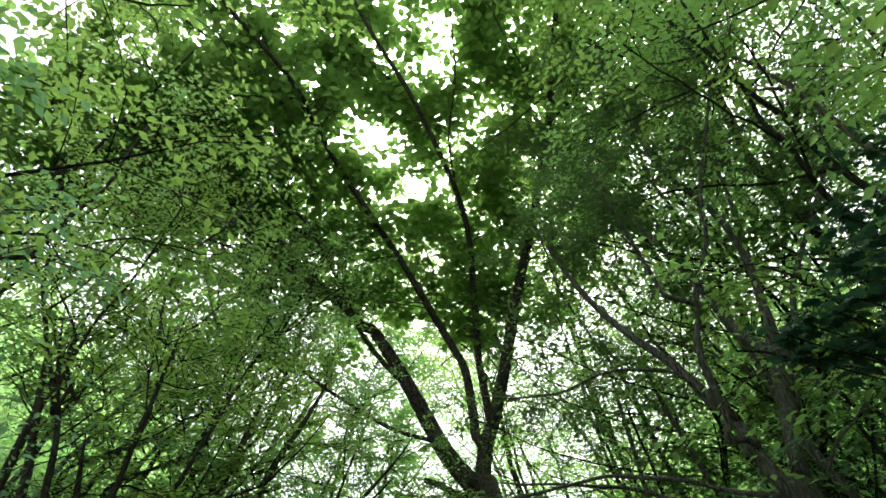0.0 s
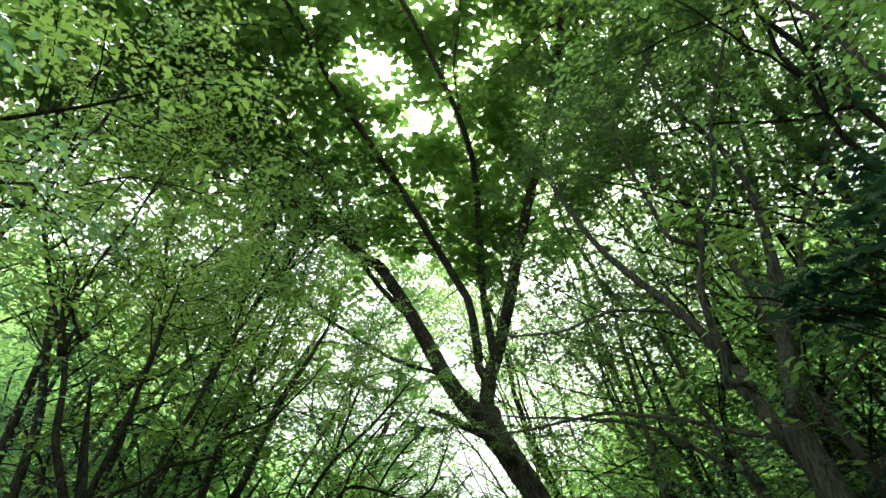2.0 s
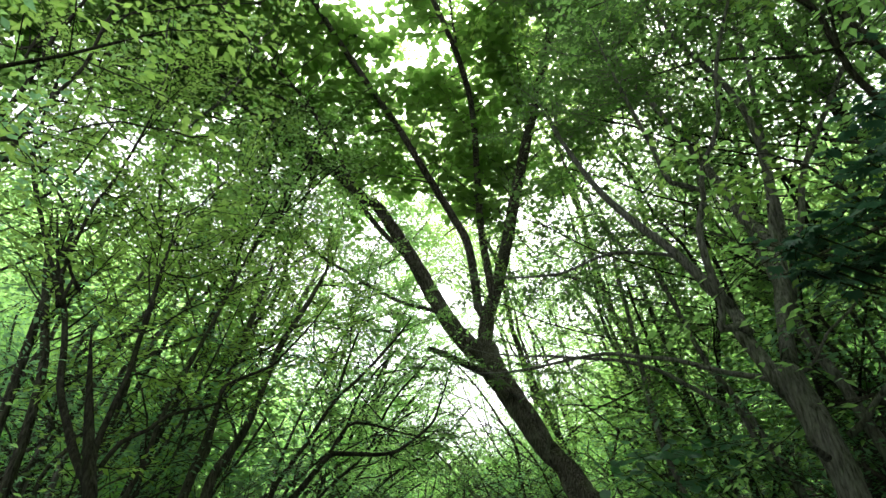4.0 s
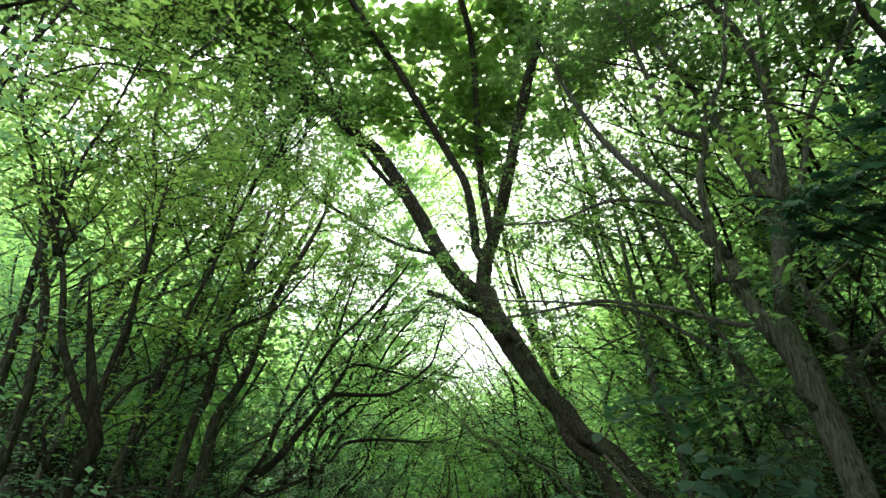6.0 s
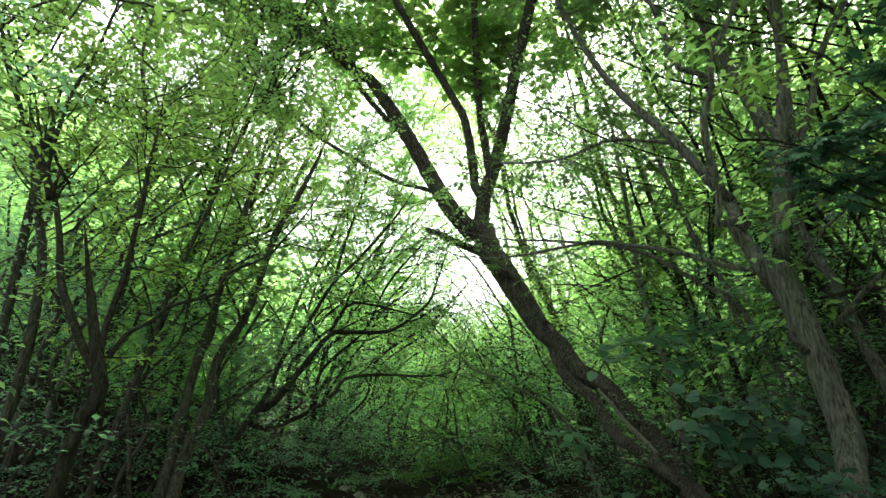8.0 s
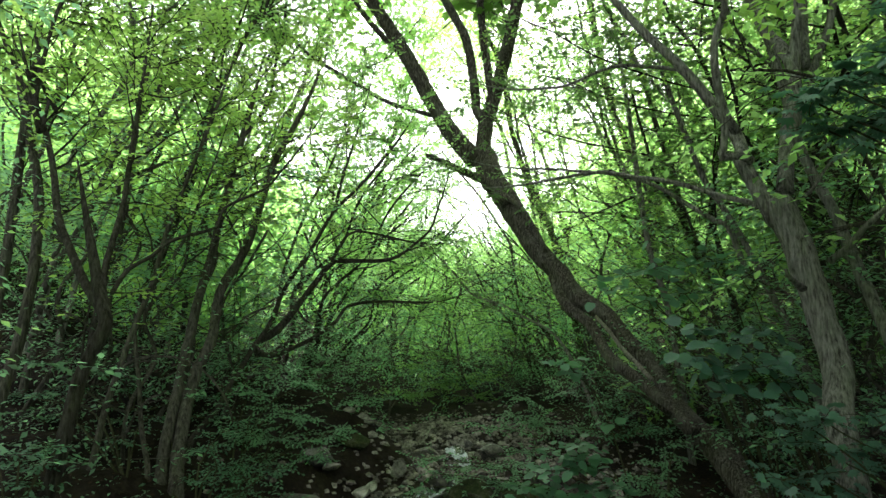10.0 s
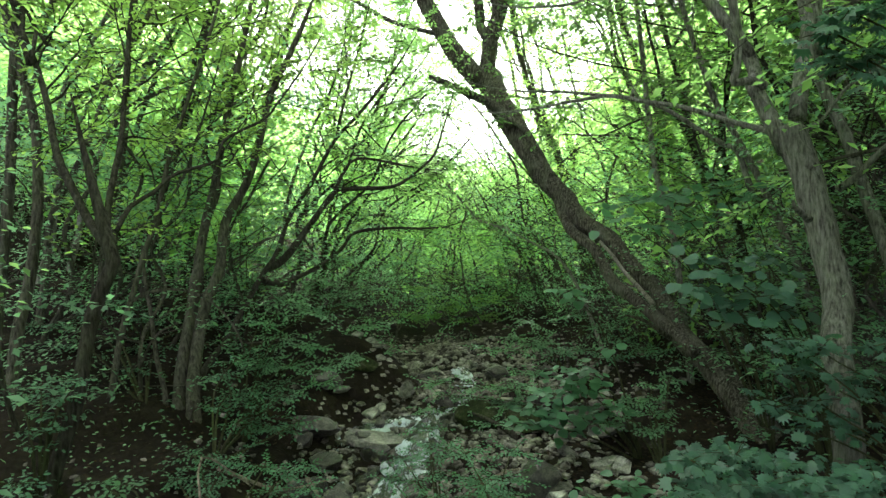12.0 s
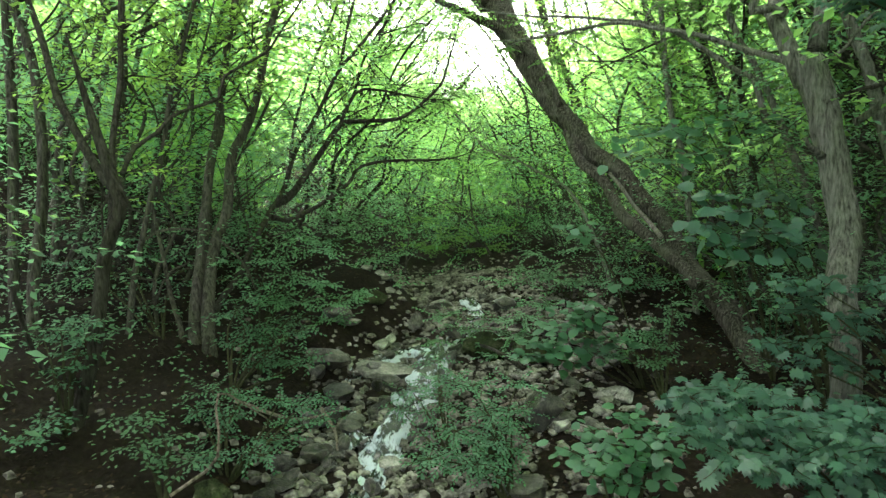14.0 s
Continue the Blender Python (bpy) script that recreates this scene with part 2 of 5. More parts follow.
OVATE = ([(0, 0, 0), (0, 1, -0.08), (-0.26, 0.24, 0.05), (-0.24, 0.62, 0.02), (0.26, 0.24, 0.05), (0.24, 0.62, 0.02)], [(0, 1, 3, 2), (0, 4, 5, 1)])
SLIM = ([(0, 0, 0), (0, 1, -0.06), (-0.27, 0.42, 0.05), (0.27, 0.42, 0.05)], [(0, 1, 2), (0, 3, 1)])


def palmate(lobes, spread, inner, teeth=0.0):
    """A lobed leaf: points and notches round the stalk's end."""
    pts = [(0, 0.16, -0.02), (0, 0, 0)]
    for k in range(lobes):
        a = (k / (lobes - 1) - 0.5) * spread
        r = 0.52 + 0.36 * math.cos(a * 0.62) ** 2
        tip = (math.sin(a) * r, 0.16 + math.cos(a) * r, -0.20 * r)
        b = a - spread / (lobes - 1) / 2
        if k:
            pts.append((math.sin(b) * inner, 0.16 + math.cos(b) * inner, 0.02))
        pts.append(tip)
    n = len(pts)
    return pts, [(0, i, i + 1) for i in range(1, n - 1)] + [(0, n - 1, 1)]


MAPLE = palmate(9, 4.5, 0.50)
HEART = ([(0, 0, 0), (0, 1, -0.12), (-0.40, 0.16, 0.05), (-0.44, 0.58, 0.02), (0.40, 0.16, 0.05), (0.44, 0.58, 0.02)], [(0, 1, 3, 2), (0, 4, 5, 1)])


class Leaves:
    """Collects leaf places for one mesh of many blades."""

    def __init__(self):
        self.p, self.d, self.n, self.s = [], [], [], []

    def add(self, p, d, n, s):
        self.p.append(p), self.d.append(d), self.n.append(n), self.s.append(s)

    def total(self):
        return sum(len(s) for s in self.s)

    def mesh(self, name, outline, mat):
        p, d, n, s = np.vstack(self.p), unit(np.vstack(self.d)), np.vstack(self.n), np.concatenate(self.s)
        side = unit(np.cross(d, n))
        n = np.cross(side, d)
        shape, faces = np.array(outline[0], float), outline[1]
        v = p[:, None] + s[:, None, None] * (shape[None, :, :1] * side[:, None] + shape[None, :, 1:2] * d[:, None] + shape[None, :, 2:] * n[:, None])
        m, k = len(p), len(shape)
        loops = np.concatenate([np.array(f) for f in faces])
        sizes = np.array([len(f) for f in faces])
        verts = (np.arange(m)[:, None] * k + loops[None]).ravel()
        totals = np.tile(sizes, m)
        me = bpy.data.meshes.new(name)
        me.vertices.add(m * k), me.loops.add(len(verts)), me.polygons.add(len(totals))
        me.vertices.foreach_set("co", v.ravel().astype(np.float32))
        me.loops.foreach_set("vertex_index", verts.astype(np.int32))
        me.polygons.foreach_set("loop_start", np.concatenate([[0], np.cumsum(totals)[:-1]]).astype(np.int32))
        me.polygons.foreach_set("loop_total", totals.astype(np.int32))
        me.update(calc_edges=True)
        me.materials.append(mat)
        return me


def twig_leaves(leaves, path, rng, size, gap, flat=0.3, loose=0.22, tilt=(0, 0, 0)):
    """Blades to both sides of a twig, held nearly level."""
    seg = np.linalg.norm(np.diff(path, axis=0), axis=1)
    run = np.concatenate([[0], np.cumsum(seg)])
    n = max(2, int(run[-1] / gap))
    at = np.linspace(run[-1] * 0.12, run[-1], n)
    p = np.stack([np.interp(at, run, path[:, k]) for k in range(3)], 1)
    tan = unit(np.stack([np.gradient(p[:, k]) for k in range(3)], 1))
    up = np.array([0, 0, 1.0])
    side = unit(np.cross(tan, up) + rng.normal(0, 0.15, (n, 3)))
    sign = np.where(np.arange(n) % 2 == 0, 1, -1)[:, None]
    d = side * sign * 0.8 + tan * 0.7 + rng.normal(0, loose, (n, 3)) * np.array([1, 1, 0.22 / max(loose, 0.22)]) - up * 0.18
    nor = up + np.array(tilt) + rng.normal(0, flat, (n, 3))
    s = size * rng.uniform(0.65, 1.15, n)
    leaves.add(p + unit(d) * (s * 0.15)[:, None], d, nor, s)


def curve_out(start, way, length, rng, rise=0.15, bend=0.25, n=6):
    """A short bending branch."""
    pts, p, d = [np.array(start)], np.array(start), unit(np.array(way))
    for i in range(n):
        d = unit(d + rng.normal(0, bend / n ** 0.5, 3) + np.array([0, 0, rise / n]))
        p = p + d * length / n
        pts.append(p)
    return np.array(pts)


def clothe(wood, leaves, path, radii, rng, every=0.45, length=(0.7, 1.5), twigs=4, size=0.12, gap=0.06, first=0.3, flat=0.3, level=0.5, sides=3, lean=(0, 0, 0), twig_wood=True):
    """Side branches, twigs and leaves along one limb."""
    seg = np.linalg.norm(np.diff(path, axis=0), axis=1)
    run = np.concatenate([[0], np.cumsum(seg)])
    at = run[-1] * first
    tan_all = unit(np.gradient(path, axis=0))
    while at < run[-1]:
        i = min(int(np.searchsorted(run, at)), len(path) - 1)
        tan = tan_all[i]
        out = rng.normal(0, 1, 3)
        out = unit(out - tan * out.dot(tan))
        way = unit(out + tan * rng.uniform(0.2, 0.9) + np.array([0, 0, 0.12]) + np.array(lean))
        way[2] *= level
        n = rng.uniform(*length) * (1.15 - 0.45 * at / run[-1])
        b = curve_out(path[i], way, n, rng, 0.05, 0.35)
        r = min(radii[i] * 0.5, 0.004 + 0.007 * n) if twig_wood else 0.003 + 0.003 * n
        b_ = b if twig_wood else b[::3]
        wood.tube(b_, np.linspace(r, 0.003, len(b_)), sides)
        twig_leaves(leaves, b[3:], rng, size, gap, flat)
        bt = unit(np.gradient(b, axis=0))
        for k in range(twigs):
            j = rng.integers(2, len(b))
            side = unit(np.cross(bt[j], (0, 0, 1.0))) * rng.choice([-1, 1])
            tw = curve_out(b[j], side * rng.uniform(0.5, 1) + bt[j] * 0.7 + rng.normal(0, 0.2, 3), n * rng.uniform(0.3, 0.6), rng, -0.05, 0.3, 4)
            if twig_wood:
                wood.tube(tw[::2], np.linspace(0.004, 0.002, len(tw[::2])), 3)
            twig_leaves(leaves, tw, rng, size, gap, flat)
        at += every * rng.uniform(0.6, 1.4)


def part(name, me, parent, label="", kind=""):
    ob = new(name, me)
    ob.parent = parent
    return tagged(ob, label, kind=kind)


def thing(name, label, category, group="", at=(0, 0, 0), kind=""):
    ob = new(name)
    ob.empty_display_size = 0.1
    ob.location = at
    return tagged(ob, label, category, group, kind)


def limb_mesh(name, pts, r0, r1, mat, rng, sides=10, rough=0.06, power=1.0, flare=0.0):
    path = smooth_path(pts, 0.10)
    n = len(path)
    u = np.linspace(0, 1, n)
    path = path + np.stack([noise_line(n, rng), noise_line(n, rng), noise_line(n, rng)], 1) * min(np.min(r0), 0.06) * 0.5
    if np.ndim(r0):
        radii = np.interp(u, np.linspace(0, 1, len(r0)), r0)
    else:
        radii = r0 + (r1 - r0) * u ** power + flare * r0 * np.exp(-u * n * 0.10 / 0.25)
    s = Shape()
    s.tube(path, radii, sides, rough, rng)
    return path, radii, s.mesh(name, mat)


def noise_line(n, rng):
    k = max(2, n // 4)
    return np.interp(np.linspace(0, 1, n), np.linspace(0, 1, k), rng.normal(0, 1, k))


def built_tree(name, label, group, seed, limbs, bark, leaf, outline, size, growth, leaf_label="green leaves in level sprays"):
    """A tree from its limbs: (part name, points, radius at foot and tip, leafed from, density)."""
    rng = np.random.default_rng(seed)
    base = np.array(limbs[0][1][0])
    root = thing(name, label, "tree", group, tuple(base))
    wood, leaves = Shape(), Leaves()
    for pname, pts, r0, r1, first, dense in limbs:
        rel = [tuple(np.array(p) - base) for p in pts]
        if pname == "trunk":
            rel = [tuple(2 * np.array(rel[0]) - np.array(rel[1]) - np.array([0, 0, 0.35]))] + rel
        if dense and r1 < 0.045 and pname != "stem":
            tip, way = np.array(rel[-1]), unit(np.array(rel[-1]) - np.array(rel[-2]))
            rel = rel + [tuple(tip + way * 0.45 + np.array([0, 0, 0.04])), tuple(tip + way * 0.9 + np.array([0, 0, 0.15]))]
            r0 = list(np.interp(np.linspace(0, 1, 9), np.linspace(0, 1, np.size(r0)), r0) if np.ndim(r0) else r0 + (r1 - r0) * np.linspace(0, 1, 9) ** 0.8)
            length = np.sum(np.linalg.norm(np.diff(np.array(rel[:-2]), axis=0), axis=1))
            ends = np.concatenate([np.linspace(0, length, 9), [length + 0.9]]) / (length + 0.9)
            r0 = list(np.interp(np.linspace(0, 1, 40), ends, r0 + [0.004]))
        path, radii, me = limb_mesh(pname, rel, r0, r1, BARK_STRIP if pname == "bare_strip" else bark, rng, 14 if np.max(r0) > 0.06 else 8, 0.06 if np.max(r0) > 0.06 else 0.04, 0.8, 0.0)
        part(pname, me, root)
        if dense:
            g = dict(growth)
            g["every"] = g["every"] / dense
            clothe(wood, leaves, path, radii, rng, first=first, size=size, lean=(0, 0.9, 0.7), **g)
    if wood.v:
        part("twig_growth", wood.mesh("twig_growth", bark), root, kind="stuff")
        part("crown", leaves.mesh("crown", outline, leaf), root, leaf_label, kind="stuff")
    print(name, leaves.total())
    return root


# ---- ground: one sheet, a stream valley that climbs away ----
def stream_x(y):
    return -0.55 + 0.8 * np.exp(-((y - 7.5) / 1.2) ** 2)


def stream_z(y):
    return np.where(y < 3.4, 0.05 * (y - 3.4), np.where(y < 8, 0.10 * (y - 3.4), 0.46 + 0.045 * (y - 8)))


def ground_z(x, y):
    x, y = np.asarray(x, float), np.asarray(y, float)
    off = x - stream_x(y)
    left, right = np.maximum(-off - 0.55, 0), np.maximum(off - 0.75, 0)
    bank = 0.42 * (1 - np.exp(-left / 0.45)) + 0.20 * left + 0.09 * (1 - np.exp(-right / 0.8)) + 0.36 * np.maximum(right - 2.9, 0)
    bank = bank + 0.45 * np.maximum(np.abs(off) - 5.0, 0)
    bank = np.where(bank > 26, 26 + (bank - 26) * 0.12, bank) - 0.10 * np.exp(-(off / 0.45) ** 2)
    bumps = 0.07 * np.sin(x * 2.3 + y * 1.1) * np.sin(y * 1.9 - x * 0.7) + 0.03 * np.sin(x * 6.1 - y * 4.7)
    return np.minimum(stream_z(y), 6 + 0.01 * y) + bank + bumps * np.clip(np.abs(off), 0.3, 1.0)


def axis(near, far, fine, count):
    a = np.arange(-near, near + fine / 2, fine)
    grow = near * (far / near) ** np.linspace(0, 1, count)[1:]
    return np.concatenate([-grow[::-1], a, grow])


gx = axis(6.0, 1200.0, 0.12, 26)
gy = axis(7.0, 1200.0, 0.12, 26) + 6.0
GX, GY = np.meshgrid(gx, gy)
GZ = ground_z(GX, GY) + np.random.default_rng(4).normal(0, 0.012, GX.shape)
nx, ny = len(gx), len(gy)
soil = bpy.data.meshes.new("ground")
idx = (np.arange(ny - 1)[:, None] * nx + np.arange(nx - 1)[None]).ravel()
soil.from_pydata(np.stack([GX, GY, GZ], -1).reshape(-1, 3), [], np.stack([idx, idx + 1, idx + nx + 1, idx + nx], 1).tolist())
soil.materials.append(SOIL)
soil.shade_smooth()
tagged(new("ground", soil), "brown forest soil with leaf litter on both banks", "ground", kind="structure")

# ---- the trees along the stream ----
GROWTH_BIG = dict(every=0.3, length=(0.8, 2.0), twigs=7, gap=0.1, flat=0.35, level=0.9)
GROWTH_SIDE = dict(every=0.13, length=(0.5, 1.3), twigs=8, gap=0.032, flat=0.26, level=0.8)
built_tree("leaning_tree", "tall leaning broadleaf tree with patched bark forking over the stream", "", 11, [
    ("trunk", [(2.92, 5.60, 0.23), (2.90, 5.98, 0.52), (2.81, 6.34, 0.78), (2.69, 6.74, 1.03), (2.63, 7.05, 1.31), (2.52, 7.33, 1.57), (2.33, 7.62, 1.85), (2.12, 7.97, 2.21), (1.84, 8.33, 2.57), (1.67, 8.56, 2.82), (1.50, 8.87, 3.14), (1.30, 9.20, 3.61), (1.11, 9.49, 4.06), (0.87, 9.79, 4.53), (0.77, 10.00, 4.90)], (0.182, 0.182, 0.143, 0.122, 0.102, 0.105, 0.120, 0.134, 0.154, 0.183, 0.202, 0.211), 0, 0, 0),
    ("stem", [(2.48, 6.00, 0.94), (2.43, 6.32, 1.09), (2.29, 6.81, 1.35), (2.13, 7.24, 1.60), (2.01, 7.56, 1.83), (1.88, 7.92, 2.14), (1.77, 8.20, 2.31), (1.68, 8.50, 2.72)], 0.068, 0.07, 0, 0),
    ("bare_strip", [(2.24, 6.45, 1.42), (2.17, 6.71, 1.59), (2.09, 6.95, 1.75), (2.03, 7.17, 1.93), (1.94, 7.40, 2.11)], 0.027, 0.020, 0, 0),
    ("vine_stem", [(1.56, 8.60, 3.07), (1.48, 8.74, 3.32), (1.38, 8.87, 3.55), (1.26, 9.01, 3.81), (1.13, 9.12, 3.97), (0.99, 9.20, 4.07)], 0.051, 0.038, 0, 0),
    ("broken_stub", [(1.09, 9.30, 3.93), (0.88, 9.30, 4.23), (0.64, 9.30, 4.39), (0.33, 9.30, 4.55), (-0.02, 9.30, 4.74), (-0.16, 9.30, 4.79)], 0.094, 0.038, 0, 0),
    ("dead_twig", [(2.19, 5.80, 1.16), (2.02, 5.70, 1.26), (1.86, 5.60, 1.35), (1.68, 5.50, 1.39)], 0.027, 0.010, 0, 0),
    ("limb", [(0.74, 10.00, 4.95), (0.83, 10.00, 5.57), (1.00, 10.00, 6.09), (1.18, 9.46, 6.79), (1.43, 8.91, 7.99), (1.70, 8.20, 9.02), (1.91, 7.34, 9.93), (2.03, 6.50, 10.84), (2.05, 5.79, 11.56), (2.19, 5.10, 12.31)], 0.135, 0.041, 0.18, 3.0),
    ("limb", [(0.66, 10.00, 4.85), (0.23, 10.11, 5.40), (-0.12, 10.11, 5.99), (-0.55, 10.11, 6.79), (-1.21, 10.00, 7.80), (-1.46, 9.78, 7.87), (-2.32, 9.46, 8.56), (-3.26, 9.02, 9.04), (-4.04, 8.57, 9.59), (-4.66, 7.82, 10.05), (-5.06, 7.21, 10.81)], 0.17, 0.034, 0.35, 2.8),
    ("limb", [(-0.52, 10.11, 6.72), (-0.95, 9.9, 7.05), (-1.42, 9.57, 7.54), (-1.83, 8.91, 8.21), (-2.37, 8.07, 8.84), (-3.00, 7.21, 9.10), (-3.42, 6.62, 9.43)], 0.055, 0.02, 0.3, 3),
    ("limb", [(0.82, 10.00, 5.50), (0.66, 10.00, 5.75), (0.63, 9.89, 6.03), (0.48, 9.67, 6.85), (0.21, 9.57, 7.37), (-0.27, 9.13, 8.01), (-0.82, 8.70, 8.80), (-1.42, 8.20, 9.49), (-2.12, 7.46, 10.29), (-2.59, 6.62, 10.83), (-3.04, 6.03, 11.09), (-3.87, 5.45, 11.79)], 0.085, 0.031, 0.22, 3.0),
    ("limb", [(0.96, 10.00, 5.78), (0.76, 9.78, 7.09), (0.68, 9.35, 8.05), (0.60, 8.80, 8.98), (0.40, 8.20, 9.60), (-0.04, 7.46, 10.28), (-0.59, 6.85, 11.20), (-1.26, 6.26, 12.10), (-1.84, 5.68, 12.97)], 0.075, 0.034, 0.14, 2.8),
    ("limb", [(0.30, 7.95, 9.80), (0.17, 7.34, 10.55), (0.27, 6.62, 11.34), (0.21, 6.03, 11.94)], 0.026, 0.017, 0.1, 2.4),
    ("limb", [(0.08, 10.11, 5.66), (-0.82, 10.00, 5.89), (-1.63, 9.89, 6.33), (-2.27, 9.78, 6.73), (-2.71, 9.57, 7.14), (-3.11, 9.35, 7.38), (-3.49, 9.24, 7.82), (-3.69, 9.13, 8.50), (-3.80, 8.91, 9.01)], 0.042, 0.02, 0.4, 1.0),
    ("limb", [(-2.39, 9.46, 8.63), (-3.64, 8.91, 8.87), (-4.65, 8.32, 8.90), (-5.44, 7.70, 8.86), (-5.94, 7.09, 8.78), (-6.55, 6.73, 8.65)], 0.03, 0.014, 0.1, 2.2),
    ("limb", [(-4.66, 7.82, 10.05), (-5.35, 6.97, 9.99), (-6.01, 6.38, 10.00), (-6.58, 6.03, 10.14)], 0.018, 0.014, 0, 2.4),
    ("limb", [(-2.59, 6.62, 10.83), (-3.51, 6.26, 10.21), (-4.36, 5.91, 10.17), (-5.08, 5.68, 10.30)], 0.018, 0.014, 0, 2.4),
    ("limb", [(1.99, 6.97, 10.45), (2.73, 6.50, 11.03), (3.49, 6.14, 11.61), (4.06, 5.79, 12.23)], 0.022, 0.014, 0.1, 3.0),
    ("limb", [(2.02, 6.62, 10.66), (1.47, 6.26, 11.37), (1.07, 5.91, 12.16)], 0.02, 0.014, 0.1, 3.0),
    ("limb", [(-1.53, 8.00, 10.30), (-3.26, 7.57, 10.61), (-4.73, 7.19, 10.44), (-6.05, 6.81, 10.17), (-7.03, 6.50, 9.98)], 0.050, 0.020, 0.1, 2.6),
    ("limb", [(-2.29, 8.50, 8.96), (-3.88, 7.89, 9.21), (-5.17, 7.33, 9.05), (-6.13, 6.86, 8.80), (-6.62, 6.50, 8.27)], 0.042, 0.017, 0.2, 3),
    ("limb", [(-1.96, 7.50, 10.71), (-3.43, 6.88, 11.67), (-4.70, 6.37, 12.43), (-5.66, 6.00, 13.04)], 0.038, 0.023, 0.1, 2.6),
    ("limb", [(-0.89, 7.00, 11.70), (-2.06, 6.46, 12.65), (-2.89, 6.00, 14.10)], 0.034, 0.024, 0.1, 3),
], BARK_PATCHED, LEAF_ROUND, HEART, 0.165, GROWTH_BIG)
built_tree("bank_tree", "grey-barked many-limbed tree on the stony bank", "", 12, [
    ("trunk", [(2.36, 3.55, 0.83), (2.39, 3.61, 1.10), (2.40, 3.67, 1.37), (2.46, 3.72, 1.59), (2.47, 3.76, 1.77), (2.44, 3.79, 1.92), (2.42, 3.82, 2.07), (2.37, 3.86, 2.27), (2.37, 3.90, 2.45), (2.37, 3.92, 2.58), (2.37, 3.95, 2.73)], 0.073, 0.094, 0, 0),
    ("broken_limb", [(2.21, 4.05, 3.04), (2.13, 4.04, 3.08), (2.00, 4.03, 3.06), (2.03, 4.03, 3.14), (2.04, 4.01, 3.33), (1.99, 4.00, 3.45)], 0.031, 0.022, 0, 0),
    ("knob", [(2.25, 3.60, 2.12), (2.19, 3.56, 2.16), (2.14, 3.53, 2.20), (2.12, 3.50, 2.24)], 0.026, 0.008, 0, 0),
    ("limb", [(2.40, 3.95, 2.69), (2.42, 3.93, 2.72), (2.51, 3.87, 2.80), (2.57, 3.78, 2.94), (2.69, 3.69, 3.05), (2.77, 3.60, 3.15)], 0.014, 0.008, 0, 0),
    ("limb", [(2.32, 3.95, 2.60), (2.24, 4.05, 2.90), (2.20, 4.15, 3.10), (2.25, 4.20, 3.17), (2.24, 4.30, 3.38), (2.11, 4.40, 3.66), (1.92, 4.50, 4.01), (1.71, 4.70, 4.41), (1.52, 4.90, 4.87), (1.36, 5.10, 5.44)], 0.058, 0.024, 0.75, 1.2),
    ("limb", [(2.41, 4.00, 2.82), (2.52, 4.10, 3.23), (2.64, 4.20, 3.64), (2.76, 4.20, 4.36), (2.78, 4.20, 5.00), (2.63, 4.20, 5.51), (2.27, 4.20, 6.12), (2.15, 4.20, 6.83), (2.02, 4.10, 7.44)], 0.055, 0.016, 0.55, 1.4),
    ("limb", [(2.52, 4.10, 3.10), (2.66, 4.20, 3.81), (2.65, 4.50, 4.27), (2.67, 4.80, 4.82), (2.66, 5.20, 5.62), (2.47, 5.80, 7.04), (2.28, 6.20, 8.21), (1.87, 6.50, 9.08)], 0.055, 0.022, 0.5, 1.4),
    ("limb", [(2.24, 4.25, 3.33), (2.12, 4.20, 3.52), (2.07, 4.15, 3.95), (2.15, 4.10, 4.28), (1.91, 4.10, 4.36), (1.82, 4.10, 4.70), (1.69, 4.10, 5.17)], 0.035, 0.016, 0.6, 1.4),
    ("limb", [(2.13, 4.10, 4.11), (2.14, 4.00, 4.44), (2.30, 3.90, 4.79), (2.38, 3.80, 5.40), (2.60, 3.70, 6.10)], 0.022, 0.014, 0.5, 1.4),
    ("limb", [(2.67, 4.20, 3.32), (2.81, 4.20, 3.79), (2.94, 4.20, 4.08), (3.12, 4.20, 4.61), (3.57, 4.20, 5.37), (4.17, 4.20, 6.38), (4.49, 4.10, 7.16)], 0.031, 0.016, 0.4, 2.4),
    ("limb", [(2.75, 4.20, 3.81), (2.90, 4.40, 4.38), (3.14, 4.70, 5.21), (3.49, 5.10, 6.60), (3.69, 5.40, 7.92), (3.86, 5.60, 9.41)], 0.039, 0.019, 0.5, 1.8),
    ("limb", [(2.40, 4.00, 2.64), (2.40, 4.30, 2.80), (2.33, 4.80, 3.00), (2.05, 5.00, 3.16), (1.81, 5.30, 3.29), (1.59, 5.60, 3.42), (1.32, 5.90, 3.45), (0.95, 6.20, 3.45)], 0.027, 0.014, 0.45, 0.25),
    ("limb", [(2.24, 4.30, 3.38), (2.25, 4.60, 3.62), (2.19, 4.90, 4.08), (1.96, 5.10, 4.24), (1.68, 5.40, 4.38), (1.34, 5.70, 4.34), (1.14, 5.90, 4.39)], 0.023, 0.014, 0.4, 0.3),
], BARK_GREY, LEAF_SHADED, OVATE, 0.058, GROWTH_SIDE)
